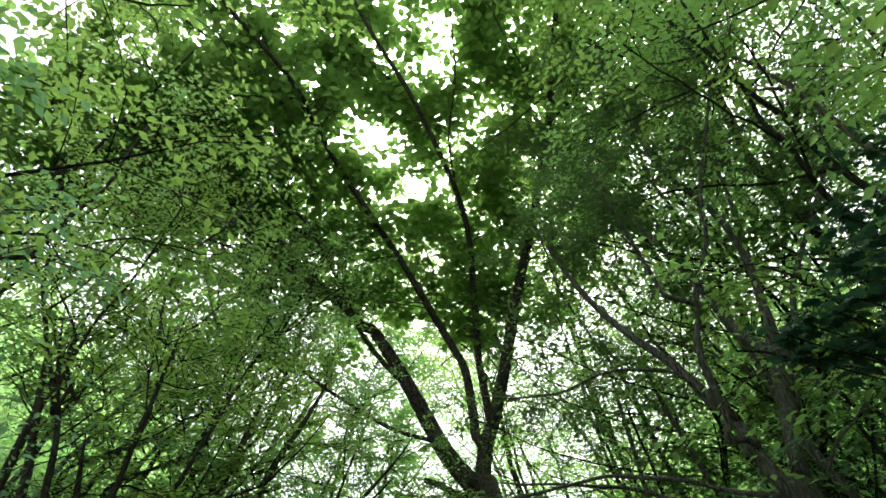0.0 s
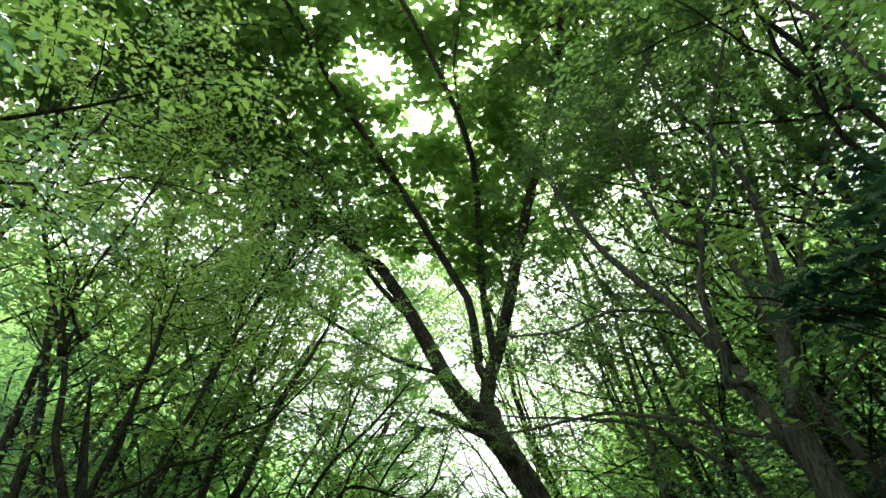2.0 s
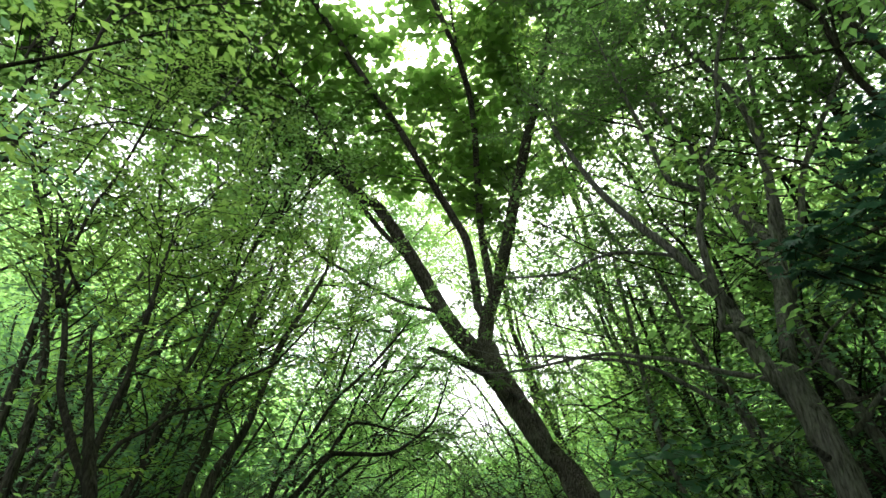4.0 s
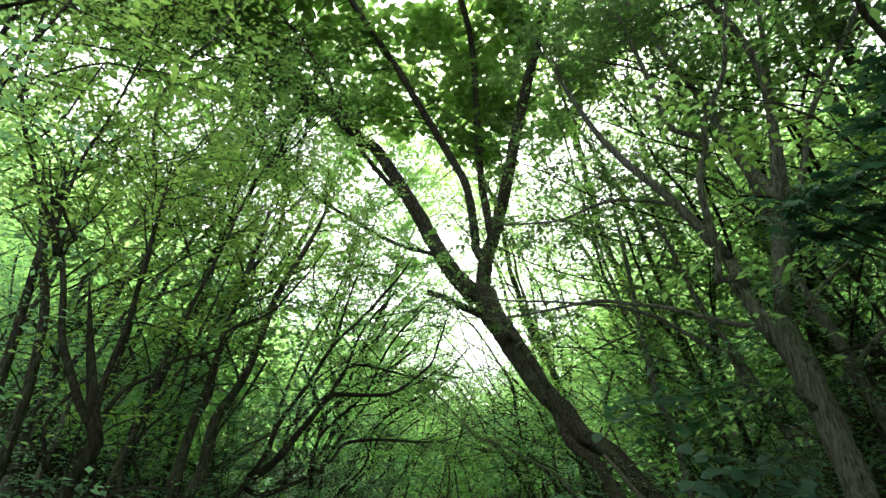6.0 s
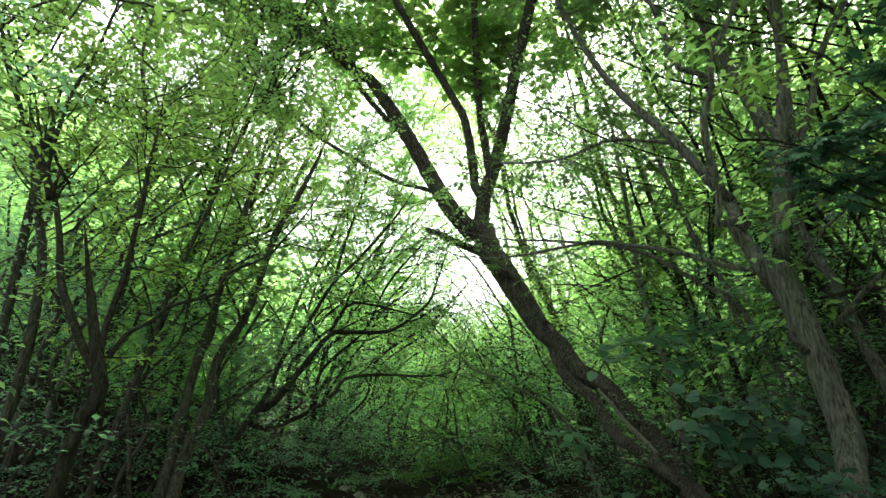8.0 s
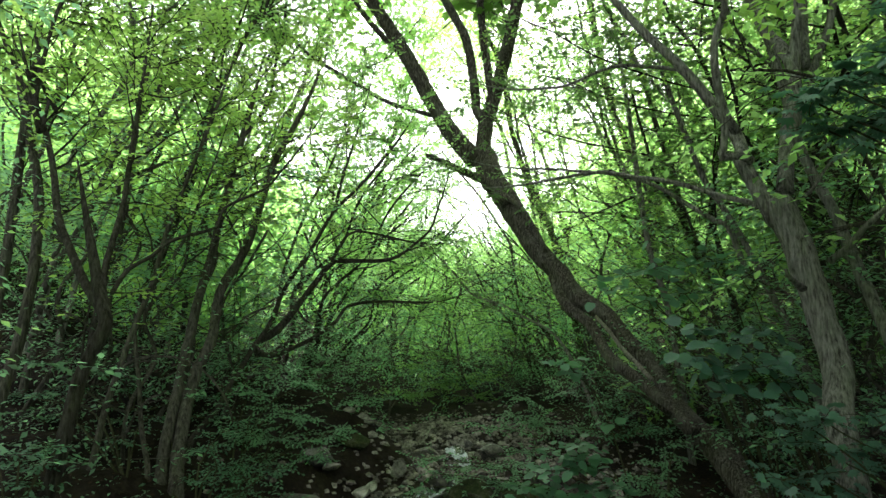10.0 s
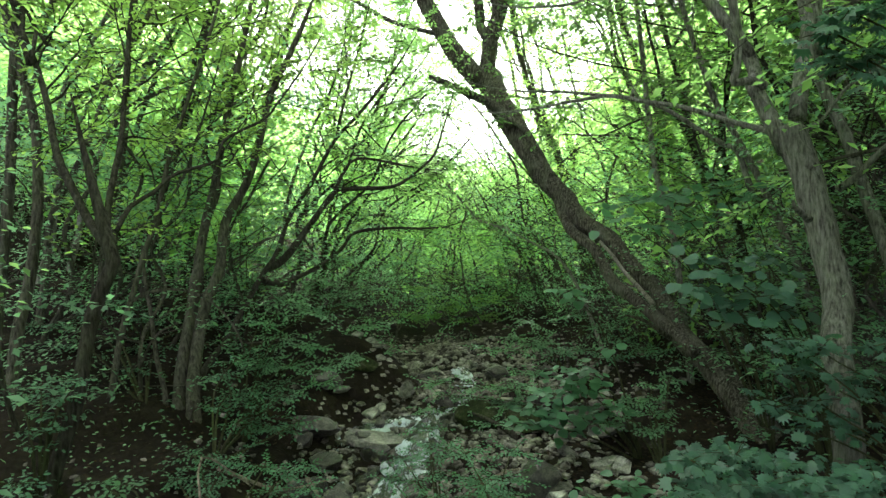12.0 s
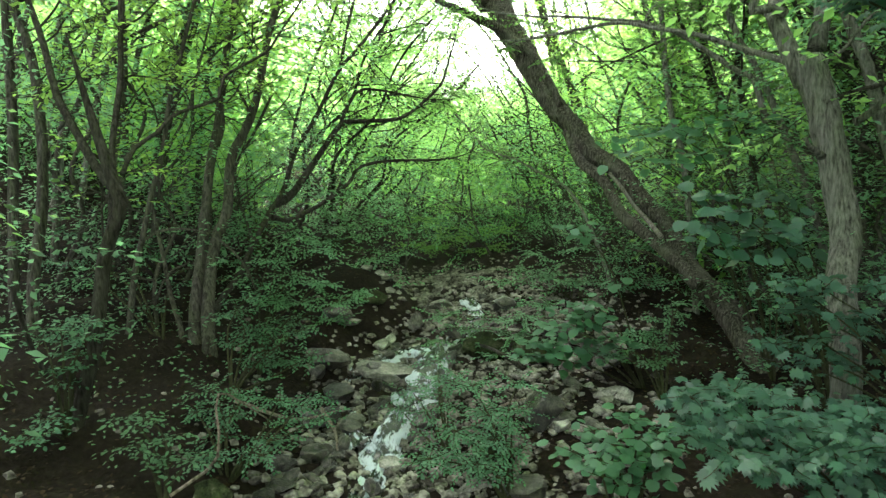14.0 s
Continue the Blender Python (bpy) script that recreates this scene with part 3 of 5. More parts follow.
built_tree("pale_tree", "slender pale-grey tree leaning behind the bank tree", "", 13, [
    ("trunk", [(3.10, 3.80, 1.20), (3.05, 4.00, 1.76), (3.01, 4.14, 2.15), (2.98, 4.25, 2.47), (2.96, 4.35, 2.77), (2.91, 4.43, 3.00), (2.86, 4.51, 3.27), (2.86, 4.60, 3.57), (2.92, 4.90, 4.29), (2.94, 5.30, 5.15), (2.88, 5.70, 6.50)], 0.055, 0.024, 0.7, 0.8),
    ("limb", [(2.80, 4.20, 2.39), (2.89, 4.11, 2.48), (2.93, 4.03, 2.58), (3.03, 3.90, 2.72)], 0.027, 0.018, 0, 0),
], BARK_GREY, LEAF_SHADED, OVATE, 0.058, GROWTH_SIDE)
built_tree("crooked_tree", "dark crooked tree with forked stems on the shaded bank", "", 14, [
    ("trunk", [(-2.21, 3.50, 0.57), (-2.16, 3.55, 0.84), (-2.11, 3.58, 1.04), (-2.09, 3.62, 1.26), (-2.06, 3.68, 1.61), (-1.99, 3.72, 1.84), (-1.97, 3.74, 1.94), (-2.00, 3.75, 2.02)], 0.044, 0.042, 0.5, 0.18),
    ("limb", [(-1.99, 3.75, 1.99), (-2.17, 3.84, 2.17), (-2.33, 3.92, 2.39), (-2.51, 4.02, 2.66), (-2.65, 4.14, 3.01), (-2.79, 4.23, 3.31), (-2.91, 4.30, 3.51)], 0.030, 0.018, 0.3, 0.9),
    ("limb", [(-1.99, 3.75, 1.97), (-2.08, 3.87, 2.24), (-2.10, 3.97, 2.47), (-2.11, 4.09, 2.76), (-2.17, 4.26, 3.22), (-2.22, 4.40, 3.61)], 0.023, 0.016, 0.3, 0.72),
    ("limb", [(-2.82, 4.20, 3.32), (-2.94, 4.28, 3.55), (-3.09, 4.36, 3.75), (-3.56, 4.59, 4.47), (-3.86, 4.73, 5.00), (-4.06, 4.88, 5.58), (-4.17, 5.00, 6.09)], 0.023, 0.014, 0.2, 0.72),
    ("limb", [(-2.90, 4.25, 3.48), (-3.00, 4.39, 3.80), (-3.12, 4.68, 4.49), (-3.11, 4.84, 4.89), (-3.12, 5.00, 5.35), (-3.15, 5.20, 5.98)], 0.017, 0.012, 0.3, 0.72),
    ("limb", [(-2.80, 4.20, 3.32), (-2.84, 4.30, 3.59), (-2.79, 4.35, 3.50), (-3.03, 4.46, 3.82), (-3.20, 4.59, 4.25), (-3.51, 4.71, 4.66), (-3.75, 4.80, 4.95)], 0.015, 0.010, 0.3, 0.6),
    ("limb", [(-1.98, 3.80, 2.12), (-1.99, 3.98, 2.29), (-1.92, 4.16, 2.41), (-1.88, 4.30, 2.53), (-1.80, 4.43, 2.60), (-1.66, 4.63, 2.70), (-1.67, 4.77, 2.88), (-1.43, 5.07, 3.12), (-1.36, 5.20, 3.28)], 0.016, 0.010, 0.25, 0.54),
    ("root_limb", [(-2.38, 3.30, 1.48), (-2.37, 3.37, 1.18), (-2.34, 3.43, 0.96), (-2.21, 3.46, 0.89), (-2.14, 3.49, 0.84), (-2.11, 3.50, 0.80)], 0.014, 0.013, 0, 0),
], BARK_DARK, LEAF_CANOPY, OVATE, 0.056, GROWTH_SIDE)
built_tree("twin_tree", "grey-brown tree with two upright trunks on the shaded bank", "", 15, [
    ("trunk", [(-2.10, 4.90, 0.50), (-2.16, 5.11, 0.97), (-2.16, 5.30, 1.44), (-2.17, 5.43, 1.77), (-2.16, 5.45, 1.82), (-2.15, 5.60, 2.24), (-2.11, 5.76, 2.68), (-2.10, 5.87, 3.02), (-2.08, 6.03, 3.48), (-2.02, 6.20, 4.04)], 0.063, 0.031, 0.6, 0.56),
    ("trunk", [(-1.94, 4.90, 0.51), (-2.03, 5.05, 0.82), (-2.07, 5.26, 1.27), (-2.05, 5.40, 1.60), (-1.98, 5.50, 1.82), (-2.00, 5.69, 2.28), (-1.89, 5.81, 2.57), (-1.82, 5.90, 2.80), (-1.77, 6.03, 3.15), (-1.71, 6.20, 3.63), (-1.52, 6.40, 4.21)], 0.067, 0.027, 0.6, 0.56),
    ("limb", [(-2.19, 4.90, 0.63), (-2.22, 4.96, 0.85), (-2.33, 5.05, 1.12), (-2.43, 5.15, 1.50), (-2.49, 5.20, 1.69), (-2.56, 5.28, 1.99), (-2.48, 5.37, 2.29), (-2.29, 5.49, 2.72), (-2.20, 5.60, 3.15)], 0.023, 0.010, 0.6, 0.56),
], BARK_FAR, LEAF_CANOPY, OVATE, 0.056, GROWTH_SIDE)
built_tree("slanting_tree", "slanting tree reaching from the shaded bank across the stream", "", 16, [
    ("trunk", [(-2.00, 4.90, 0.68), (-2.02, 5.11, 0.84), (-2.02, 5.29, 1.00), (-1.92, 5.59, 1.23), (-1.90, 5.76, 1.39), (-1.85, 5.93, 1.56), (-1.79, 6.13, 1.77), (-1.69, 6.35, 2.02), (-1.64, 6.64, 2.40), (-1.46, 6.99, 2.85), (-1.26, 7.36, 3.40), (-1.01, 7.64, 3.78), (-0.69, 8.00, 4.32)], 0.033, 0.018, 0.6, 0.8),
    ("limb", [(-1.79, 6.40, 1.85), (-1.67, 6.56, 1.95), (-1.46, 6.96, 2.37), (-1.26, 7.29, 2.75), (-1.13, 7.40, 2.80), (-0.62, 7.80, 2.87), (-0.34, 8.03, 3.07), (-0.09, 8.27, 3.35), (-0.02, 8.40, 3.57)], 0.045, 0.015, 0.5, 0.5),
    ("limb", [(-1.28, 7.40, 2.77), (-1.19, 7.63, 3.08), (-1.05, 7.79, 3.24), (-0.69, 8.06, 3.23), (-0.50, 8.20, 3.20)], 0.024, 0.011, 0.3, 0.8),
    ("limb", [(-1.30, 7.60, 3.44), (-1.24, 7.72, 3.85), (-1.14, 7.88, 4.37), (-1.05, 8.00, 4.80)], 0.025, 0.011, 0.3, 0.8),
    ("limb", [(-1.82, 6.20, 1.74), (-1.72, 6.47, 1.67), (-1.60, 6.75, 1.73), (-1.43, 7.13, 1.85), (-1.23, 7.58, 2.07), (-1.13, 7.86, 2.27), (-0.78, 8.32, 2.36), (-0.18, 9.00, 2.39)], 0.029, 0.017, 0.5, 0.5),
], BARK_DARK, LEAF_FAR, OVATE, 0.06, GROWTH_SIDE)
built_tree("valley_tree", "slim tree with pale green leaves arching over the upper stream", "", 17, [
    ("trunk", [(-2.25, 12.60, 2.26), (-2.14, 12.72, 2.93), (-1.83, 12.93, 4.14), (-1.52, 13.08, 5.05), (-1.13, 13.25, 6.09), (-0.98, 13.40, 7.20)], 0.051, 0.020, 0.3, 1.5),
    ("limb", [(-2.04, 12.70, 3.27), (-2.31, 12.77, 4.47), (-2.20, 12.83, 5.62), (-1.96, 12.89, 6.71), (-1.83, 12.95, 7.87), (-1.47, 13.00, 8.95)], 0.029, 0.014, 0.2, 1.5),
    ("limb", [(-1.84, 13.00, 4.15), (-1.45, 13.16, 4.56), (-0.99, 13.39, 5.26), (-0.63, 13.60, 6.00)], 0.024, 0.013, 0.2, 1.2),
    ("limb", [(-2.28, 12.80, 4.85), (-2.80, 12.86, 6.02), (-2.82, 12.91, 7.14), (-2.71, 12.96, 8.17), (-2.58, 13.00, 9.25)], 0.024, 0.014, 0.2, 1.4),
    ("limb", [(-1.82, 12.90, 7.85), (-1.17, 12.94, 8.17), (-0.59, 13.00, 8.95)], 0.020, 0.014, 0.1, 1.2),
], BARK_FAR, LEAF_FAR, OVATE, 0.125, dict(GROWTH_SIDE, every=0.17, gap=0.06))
built_tree("bank_pole_tree", "slim straight grey trunk in the shaded woods", "pole trees of the woods", 21, [
    ("trunk", [(-3.05, 4.30, 0.55), (-3.09, 4.40, 0.98), (-3.11, 4.49, 1.39), (-3.08, 4.59, 1.82), (-3.09, 4.67, 2.21), (-3.12, 4.74, 2.57), (-3.23, 4.85, 3.08), (-3.42, 4.94, 3.56), (-3.54, 5.00, 3.86)], 0.051, 0.033, 0.6, 0.72),
], BARK_FAR, LEAF_CANOPY, OVATE, 0.056, GROWTH_SIDE)
built_tree("bank_pole_tree", "slim straight grey trunk in the shaded woods", "pole trees of the woods", 22, [
    ("trunk", [(-3.37, 4.60, 0.72), (-3.41, 4.68, 1.29), (-3.41, 4.74, 1.81), (-3.42, 4.83, 2.45), (-3.47, 4.93, 3.29), (-3.49, 5.00, 3.86)], 0.044, 0.037, 0.6, 0.72),
], BARK_FAR, LEAF_CANOPY, OVATE, 0.056, GROWTH_SIDE)
built_tree("bank_pole_tree", "slim straight grey trunk in the shaded woods", "pole trees of the woods", 23, [
    ("trunk", [(-3.22, 5.60, 0.15), (-3.29, 5.74, 1.04), (-3.27, 5.82, 1.61), (-3.25, 5.91, 2.22), (-3.14, 6.04, 3.12), (-3.17, 6.15, 3.93), (-3.15, 6.20, 4.29)], 0.032, 0.026, 0.55, 0.72),
], BARK_FAR, LEAF_CANOPY, OVATE, 0.056, GROWTH_SIDE)
built_tree("bank_pole_tree", "slim straight grey trunk in the shaded woods", "pole trees of the woods", 24, [
    ("trunk", [(-2.52, 4.60, 0.47), (-2.54, 4.74, 0.89), (-2.54, 4.88, 1.33), (-2.49, 4.99, 1.70), (-2.46, 5.08, 1.98), (-2.39, 5.18, 2.32), (-2.36, 5.30, 2.77), (-2.26, 5.46, 3.35), (-2.15, 5.60, 3.89)], 0.033, 0.016, 0.5, 0.72),
    ("twig", [(-2.38, 4.70, 1.58), (-2.25, 4.71, 1.68), (-2.05, 4.73, 1.71), (-1.84, 4.75, 1.67), (-1.67, 4.77, 1.53), (-1.56, 4.79, 1.36), (-1.51, 4.80, 1.20)], 0.013, 0.007, 0, 0),
], BARK_FAR, LEAF_CANOPY, OVATE, 0.056, GROWTH_SIDE)
built_tree("bank_pole_tree", "slim straight grey trunk in the shaded woods", "pole trees of the woods", 25, [
    ("trunk", [(-3.96, 6.00, 0.64), (-4.06, 6.12, 1.19), (-4.07, 6.24, 1.76), (-4.09, 6.37, 2.42), (-3.85, 6.52, 3.10), (-3.66, 6.67, 3.86), (-3.39, 6.80, 4.51)], 0.051, 0.025, 0.55, 0.78),
], BARK_FAR, LEAF_CANOPY, OVATE, 0.056, GROWTH_SIDE)
built_tree("bank_pole_tree", "slim straight grey trunk in the shaded woods", "pole trees of the woods", 26, [
    ("trunk", [(-2.56, 8.00, 1.45), (-2.38, 8.16, 1.78), (-2.24, 8.24, 1.92), (-2.19, 8.35, 2.21), (-2.18, 8.47, 2.59), (-2.13, 8.61, 2.99), (-1.95, 8.83, 3.69), (-1.73, 9.00, 4.27)], 0.031, 0.017, 0.6, 0.6),
], BARK_FAR, LEAF_CANOPY, OVATE, 0.056, GROWTH_SIDE)
built_tree("slope_tree", "slim grey tree leaning out from the wooded slope", "trees of the slope", 41, [
    ("trunk", [(3.54, 6.00, 1.79), (3.30, 6.27, 2.72), (3.13, 6.41, 3.22), (2.98, 6.52, 3.59), (2.85, 6.67, 4.20), (2.75, 6.80, 4.74)], 0.041, 0.028, 0.5, 0.8),
], BARK_GREY, LEAF_SHADED, OVATE, 0.055, GROWTH_SIDE)
built_tree("slope_tree", "slim grey tree leaning out from the wooded slope", "trees of the slope", 42, [
    ("trunk", [(2.92, 7.40, 1.42), (2.87, 7.59, 2.34), (2.75, 7.71, 2.92), (2.71, 7.87, 3.71), (2.69, 8.05, 4.63), (2.66, 8.20, 5.47)], 0.041, 0.030, 0.5, 0.8),
], BARK_GREY, LEAF_SHADED, OVATE, 0.055, GROWTH_SIDE)
built_tree("slope_tree", "slim grey tree leaning out from the wooded slope", "trees of the slope", 43, [
    ("trunk", [(2.96, 6.00, 2.97), (2.87, 6.08, 3.04), (2.64, 6.26, 3.27), (2.40, 6.45, 3.51), (2.07, 6.66, 3.69), (1.78, 6.81, 3.76), (1.32, 7.05, 3.87), (1.02, 7.20, 3.92)], 0.033, 0.013, 0.5, 0.25),
], BARK_GREY, LEAF_SHADED, OVATE, 0.055, GROWTH_SIDE)
built_tree("slope_tree", "slim grey tree leaning out from the wooded slope", "trees of the slope", 44, [
    ("trunk", [(2.07, 9.00, 1.33), (1.82, 9.46, 1.91), (1.43, 9.79, 2.19), (1.01, 10.11, 2.44), (0.61, 10.38, 2.60), (0.47, 10.50, 2.76)], 0.033, 0.015, 0.4, 0.6),
], BARK_GREY, LEAF_SHADED, OVATE, 0.055, GROWTH_SIDE)
built_tree("dead_branch", "bare weathered broken branch reaching over the stream", "", 31, [
    ("trunk", [(3.06, 2.60, 4.13), (3.08, 2.80, 4.79), (3.13, 3.00, 5.51), (3.03, 3.10, 5.93), (3.03, 3.20, 6.42), (2.93, 3.25, 6.65), (2.78, 3.30, 6.78)], 0.05, 0.013, 0, 0),
    ("twig", [(3.03, 3.20, 6.42), (3.03, 3.20, 6.65), (3.16, 3.20, 7.02)], 0.018, 0.01, 0, 0),
    ("twig", [(3.03, 3.10, 5.93), (2.82, 3.05, 5.83), (2.61, 3.00, 5.69)], 0.018, 0.008, 0, 0),
], DEADWOOD, LEAF_CANOPY, OVAL, 0.1, GROWTH_SIDE)


# ---- the woods behind: leaning trees on both slopes ----
def wood_tree(seed, height, lean, leaf, size, crown_from=0.22, limbs=9, bark=BARK_FAR, gap=0.064, outline=SLIM, radius=0.065, spread=1.0, thin=1.0):
    """One woodland tree that leans towards +x; returns it with its foot at the origin."""
    rng = np.random.default_rng(seed)
    root = thing("woodland_tree", "slim woodland tree leaning towards the stream, bright green crown", "tree", "woodland trees")
    wood, leaves = Shape(), Leaves()
    pts = [(0, 0, -0.3)]
    for k in range(1, 6):
        u = k / 5
        pts.append((lean * height * u ** 1.3 + rng.normal(0, 0.12), rng.normal(0, 0.18), height * u))
    path, radii, me = limb_mesh("trunk", pts, radius, 0.015, bark, rng, 6, 0.06, 0.8, 0.4)
    part("trunk", me, root)
    clothe(wood, leaves, path, radii, rng, 0.2 * thin, (0.6, 1.3), 7, size, gap, crown_from, 0.28, 0.45, 3, (0, 0, 0), False)
    n = len(path)
    for k in range(limbs):
        i = int(n * (crown_from + (0.92 - crown_from) * (k + rng.uniform(0, 0.8)) / limbs))
        a = rng.uniform(0, 2 * np.pi)
        way = np.array([np.cos(a) + 0.3, np.sin(a), rng.uniform(0.25, 0.9)])
        b = curve_out(path[i], way, spread * rng.uniform(1.4, 2.8), rng, 0.1, 0.45, 10)
        rr = np.linspace(radii[i] * 0.55, 0.008, len(b))
        s = Shape()
        s.tube(b, rr, 5)
        part("limb", s.mesh("limb", bark), root)
        clothe(wood, leaves, b, rr, rng, 0.17 * thin, (0.5, 1.1), 7, size, gap, 0.12, 0.28, 0.4, 3, (0, 0, 0), False)
    part("twig_growth", wood.mesh("twig_growth", bark), root, kind="stuff")
    part("crown", leaves.mesh("crown", outline, leaf), root, "translucent green leaves in level sprays", kind="stuff")
    print("woodland", leaves.total())
    return root


def stand(ob, x, y, turn, first, sink=0.0):
    m = pose(x, y, float(ground_z(x, y)) - sink, 0, 0, turn)
    if first:
        ob.matrix_basis = m
        return ob
    return copy_thing(ob, m)


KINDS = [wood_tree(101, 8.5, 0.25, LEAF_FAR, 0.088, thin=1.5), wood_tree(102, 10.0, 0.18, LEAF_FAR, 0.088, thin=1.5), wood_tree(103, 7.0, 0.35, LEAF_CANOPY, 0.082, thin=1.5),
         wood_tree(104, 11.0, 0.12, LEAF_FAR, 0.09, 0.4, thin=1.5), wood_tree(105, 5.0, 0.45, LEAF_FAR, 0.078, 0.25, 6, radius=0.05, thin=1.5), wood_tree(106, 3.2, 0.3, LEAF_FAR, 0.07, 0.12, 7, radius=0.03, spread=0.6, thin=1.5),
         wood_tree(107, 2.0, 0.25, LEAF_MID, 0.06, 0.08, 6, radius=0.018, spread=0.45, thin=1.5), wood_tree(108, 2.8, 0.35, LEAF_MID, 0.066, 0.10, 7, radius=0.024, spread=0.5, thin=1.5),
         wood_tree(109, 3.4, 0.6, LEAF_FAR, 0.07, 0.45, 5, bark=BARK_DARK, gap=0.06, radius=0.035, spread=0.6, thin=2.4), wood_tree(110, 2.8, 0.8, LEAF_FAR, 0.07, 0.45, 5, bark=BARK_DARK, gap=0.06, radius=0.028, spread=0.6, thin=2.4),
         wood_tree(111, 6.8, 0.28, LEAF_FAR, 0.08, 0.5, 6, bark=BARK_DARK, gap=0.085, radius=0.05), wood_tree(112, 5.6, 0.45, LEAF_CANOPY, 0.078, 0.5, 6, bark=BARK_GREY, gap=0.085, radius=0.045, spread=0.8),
         # coarse tree for unseen stands behind the eye, added only to block light
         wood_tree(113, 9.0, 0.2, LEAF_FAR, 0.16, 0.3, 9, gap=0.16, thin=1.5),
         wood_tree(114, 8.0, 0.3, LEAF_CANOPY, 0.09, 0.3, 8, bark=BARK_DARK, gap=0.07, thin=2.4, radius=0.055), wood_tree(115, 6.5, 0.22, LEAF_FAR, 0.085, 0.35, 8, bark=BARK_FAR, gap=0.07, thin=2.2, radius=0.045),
         wood_tree(116, 13.0, 0.3, LEAF_CANOPY, 0.12, 0.56, 12, bark=BARK_FAR, gap=0.085, thin=1.3, radius=0.11, spread=1.5),
         wood_tree(117, 4.8, 0.3, LEAF_SHADED, 0.10, 0.08, 10, bark=BARK_DARK, gap=0.075, thin=1.5, radius=0.05)]
used = set()
place_rng = np.random.default_rng(77)
# (kind, x, y, turn of the lean); most below y = 1 are unseen, added to block light
STANDS = [(0, 4.1, 8.5, 170), (1, 5.4, 7.6, 185), (2, 4.8, 10.8, 190), (0, 5.8, 13, 175), (3, 5.2, 5.2, 180), (1, 5.2, 2.6, 175), (2, 6.2, 19, 180), (0, -7.4, 22, 0),
          (0, 7.6, 22, 180), (12, -4.6, -4.5, 0), (12, 5, -6, 160), (3, 5.6, 6.6, 175), (3, 5, 1.4, 170), (0, 4.9, -0.6, 175), (1, 6.2, 4, 180), (2, 4.2, 0.6, 175),
          (1, 3.6, -0.2, 180), (0, 4.9, 1.6, 180), (1, 6.4, 17.4, 180), (3, 7.2, 16, 180), (1, 5.6, 3.2, 180), (3, 6.2, 4.6, 170), (6, -0.9, 10.8, 0), (7, 0.9, 11.4, 180),
          (6, 1.6, 12.4, 180), (7, -0.4, 12.8, 0), (6, 0.4, 13.6, 90), (7, 2, 13.8, 180), (6, -1.6, 14, 0), (0, -3, -1, 10), (1, -4.6, 0.2, -20), (3, -2.2, -0.6, 0),
          (3, 2.2, -0.5, 180), (0, 4.8, 19.5, 180), (2, -4.3, 2.2, 0), (2, -3.9, 0.6, 0), (2, 4.8, 3.4, 180), (16, 5.2, 5.0, 180), (16, 5.1, 5.7, 180), (7, 4.3, 5, 170),
          (7, 3.9, 4.2, 175), (16, 5.4, 4.8, 175), (5, -1.3, 17.5, 0), (5, 0.2, 19, 180), (5, 1.4, 18, 180), (5, -0.5, 22, 0), (5, 1, 24, 90), (4, -2.8, 22, 0),
          (4, 2.9, 23, 180), (4, -1.4, 27, 0), (4, 1.2, 28, 180), (14, -5.5, 7.6, 10), (14, -7.4, 6.6, 10), (13, -6.3, 5.4, 0), (14, -8.4, 8.4, 0), (4, -2.6, 12, 0),
          (4, -2.3, 14.5, 10), (4, 2.5, 12.2, 180), (4, 2.4, 15.2, 170), (5, -1, 13.5, 0), (5, 1, 14.5, 180), (4, -2, 17, 0), (4, 1.8, 18.5, 180), (2, -3, 20.5, 0),
          (2, 3.2, 21, 180), (5, 0, 16.5, 90), (12, 0.5, -8, 90), (12, 0.8, -5.5, 100), (12, -2.1, -4, 0), (12, 2.3, -4.2, 180), (12, -3.2, -3.4, 10),
          (12, 3.2, -3.8, 170), (12, 0.3, -4.4, 90), (0, -3.2, 22, 0), (1, -4.2, 24, 0), (0, -2.8, 26, 5), (1, 4.6, 23, 180), (0, 5.4, 25, 180), (14, 3.9, 10, 180),
          (14, 3.7, 12.8, 185), (14, -3.3, 13.5, 0), (14, -5, 5, 0), (1, 4.6, 6.2, 180), (0, 4.4, 3.4, 175), (1, 5.8, 2.2, 180), (0, 4.6, 13, 180),
          (2, 4.4, 10.2, 190)]
# tall crowns; those beside and behind the eye are unseen, added for shade
STANDS += [(15, -4.6, 13.4, 0), (15, 4.8, 11.6, 180), (0, 3.6, 14.2, 180), (1, 3.5, 16.6, 180), (15, -3.2, 19.0, 0), (15, 3.8, 19.5, 180), (15, 5.6, 8.0, 165), (15, 5.2, 4.6, 180), (15, 4.6, 0.4, 175), (12, 0.6, -4.4, 95), (12, -2.8, -3.2, 50), (12, 3.0, -3.0, 130), (15, -4.2, -1.5, 15), (15, 3.1, 13.0, 180), (15, 6.2, 6.4, 180), (15, 6.6, 3.0, 175), (15, 6.2, 12.0, 185), (2, 3.4, 12.4, 185), (0, 3.3, 15.6, 180), (1, 5.0, 7.2, 180)]
STANDS += [(16, 4.4, 6.6, 190), (16, 4.0, 8.0, 180), (16, 5.0, 7.2, 170)]
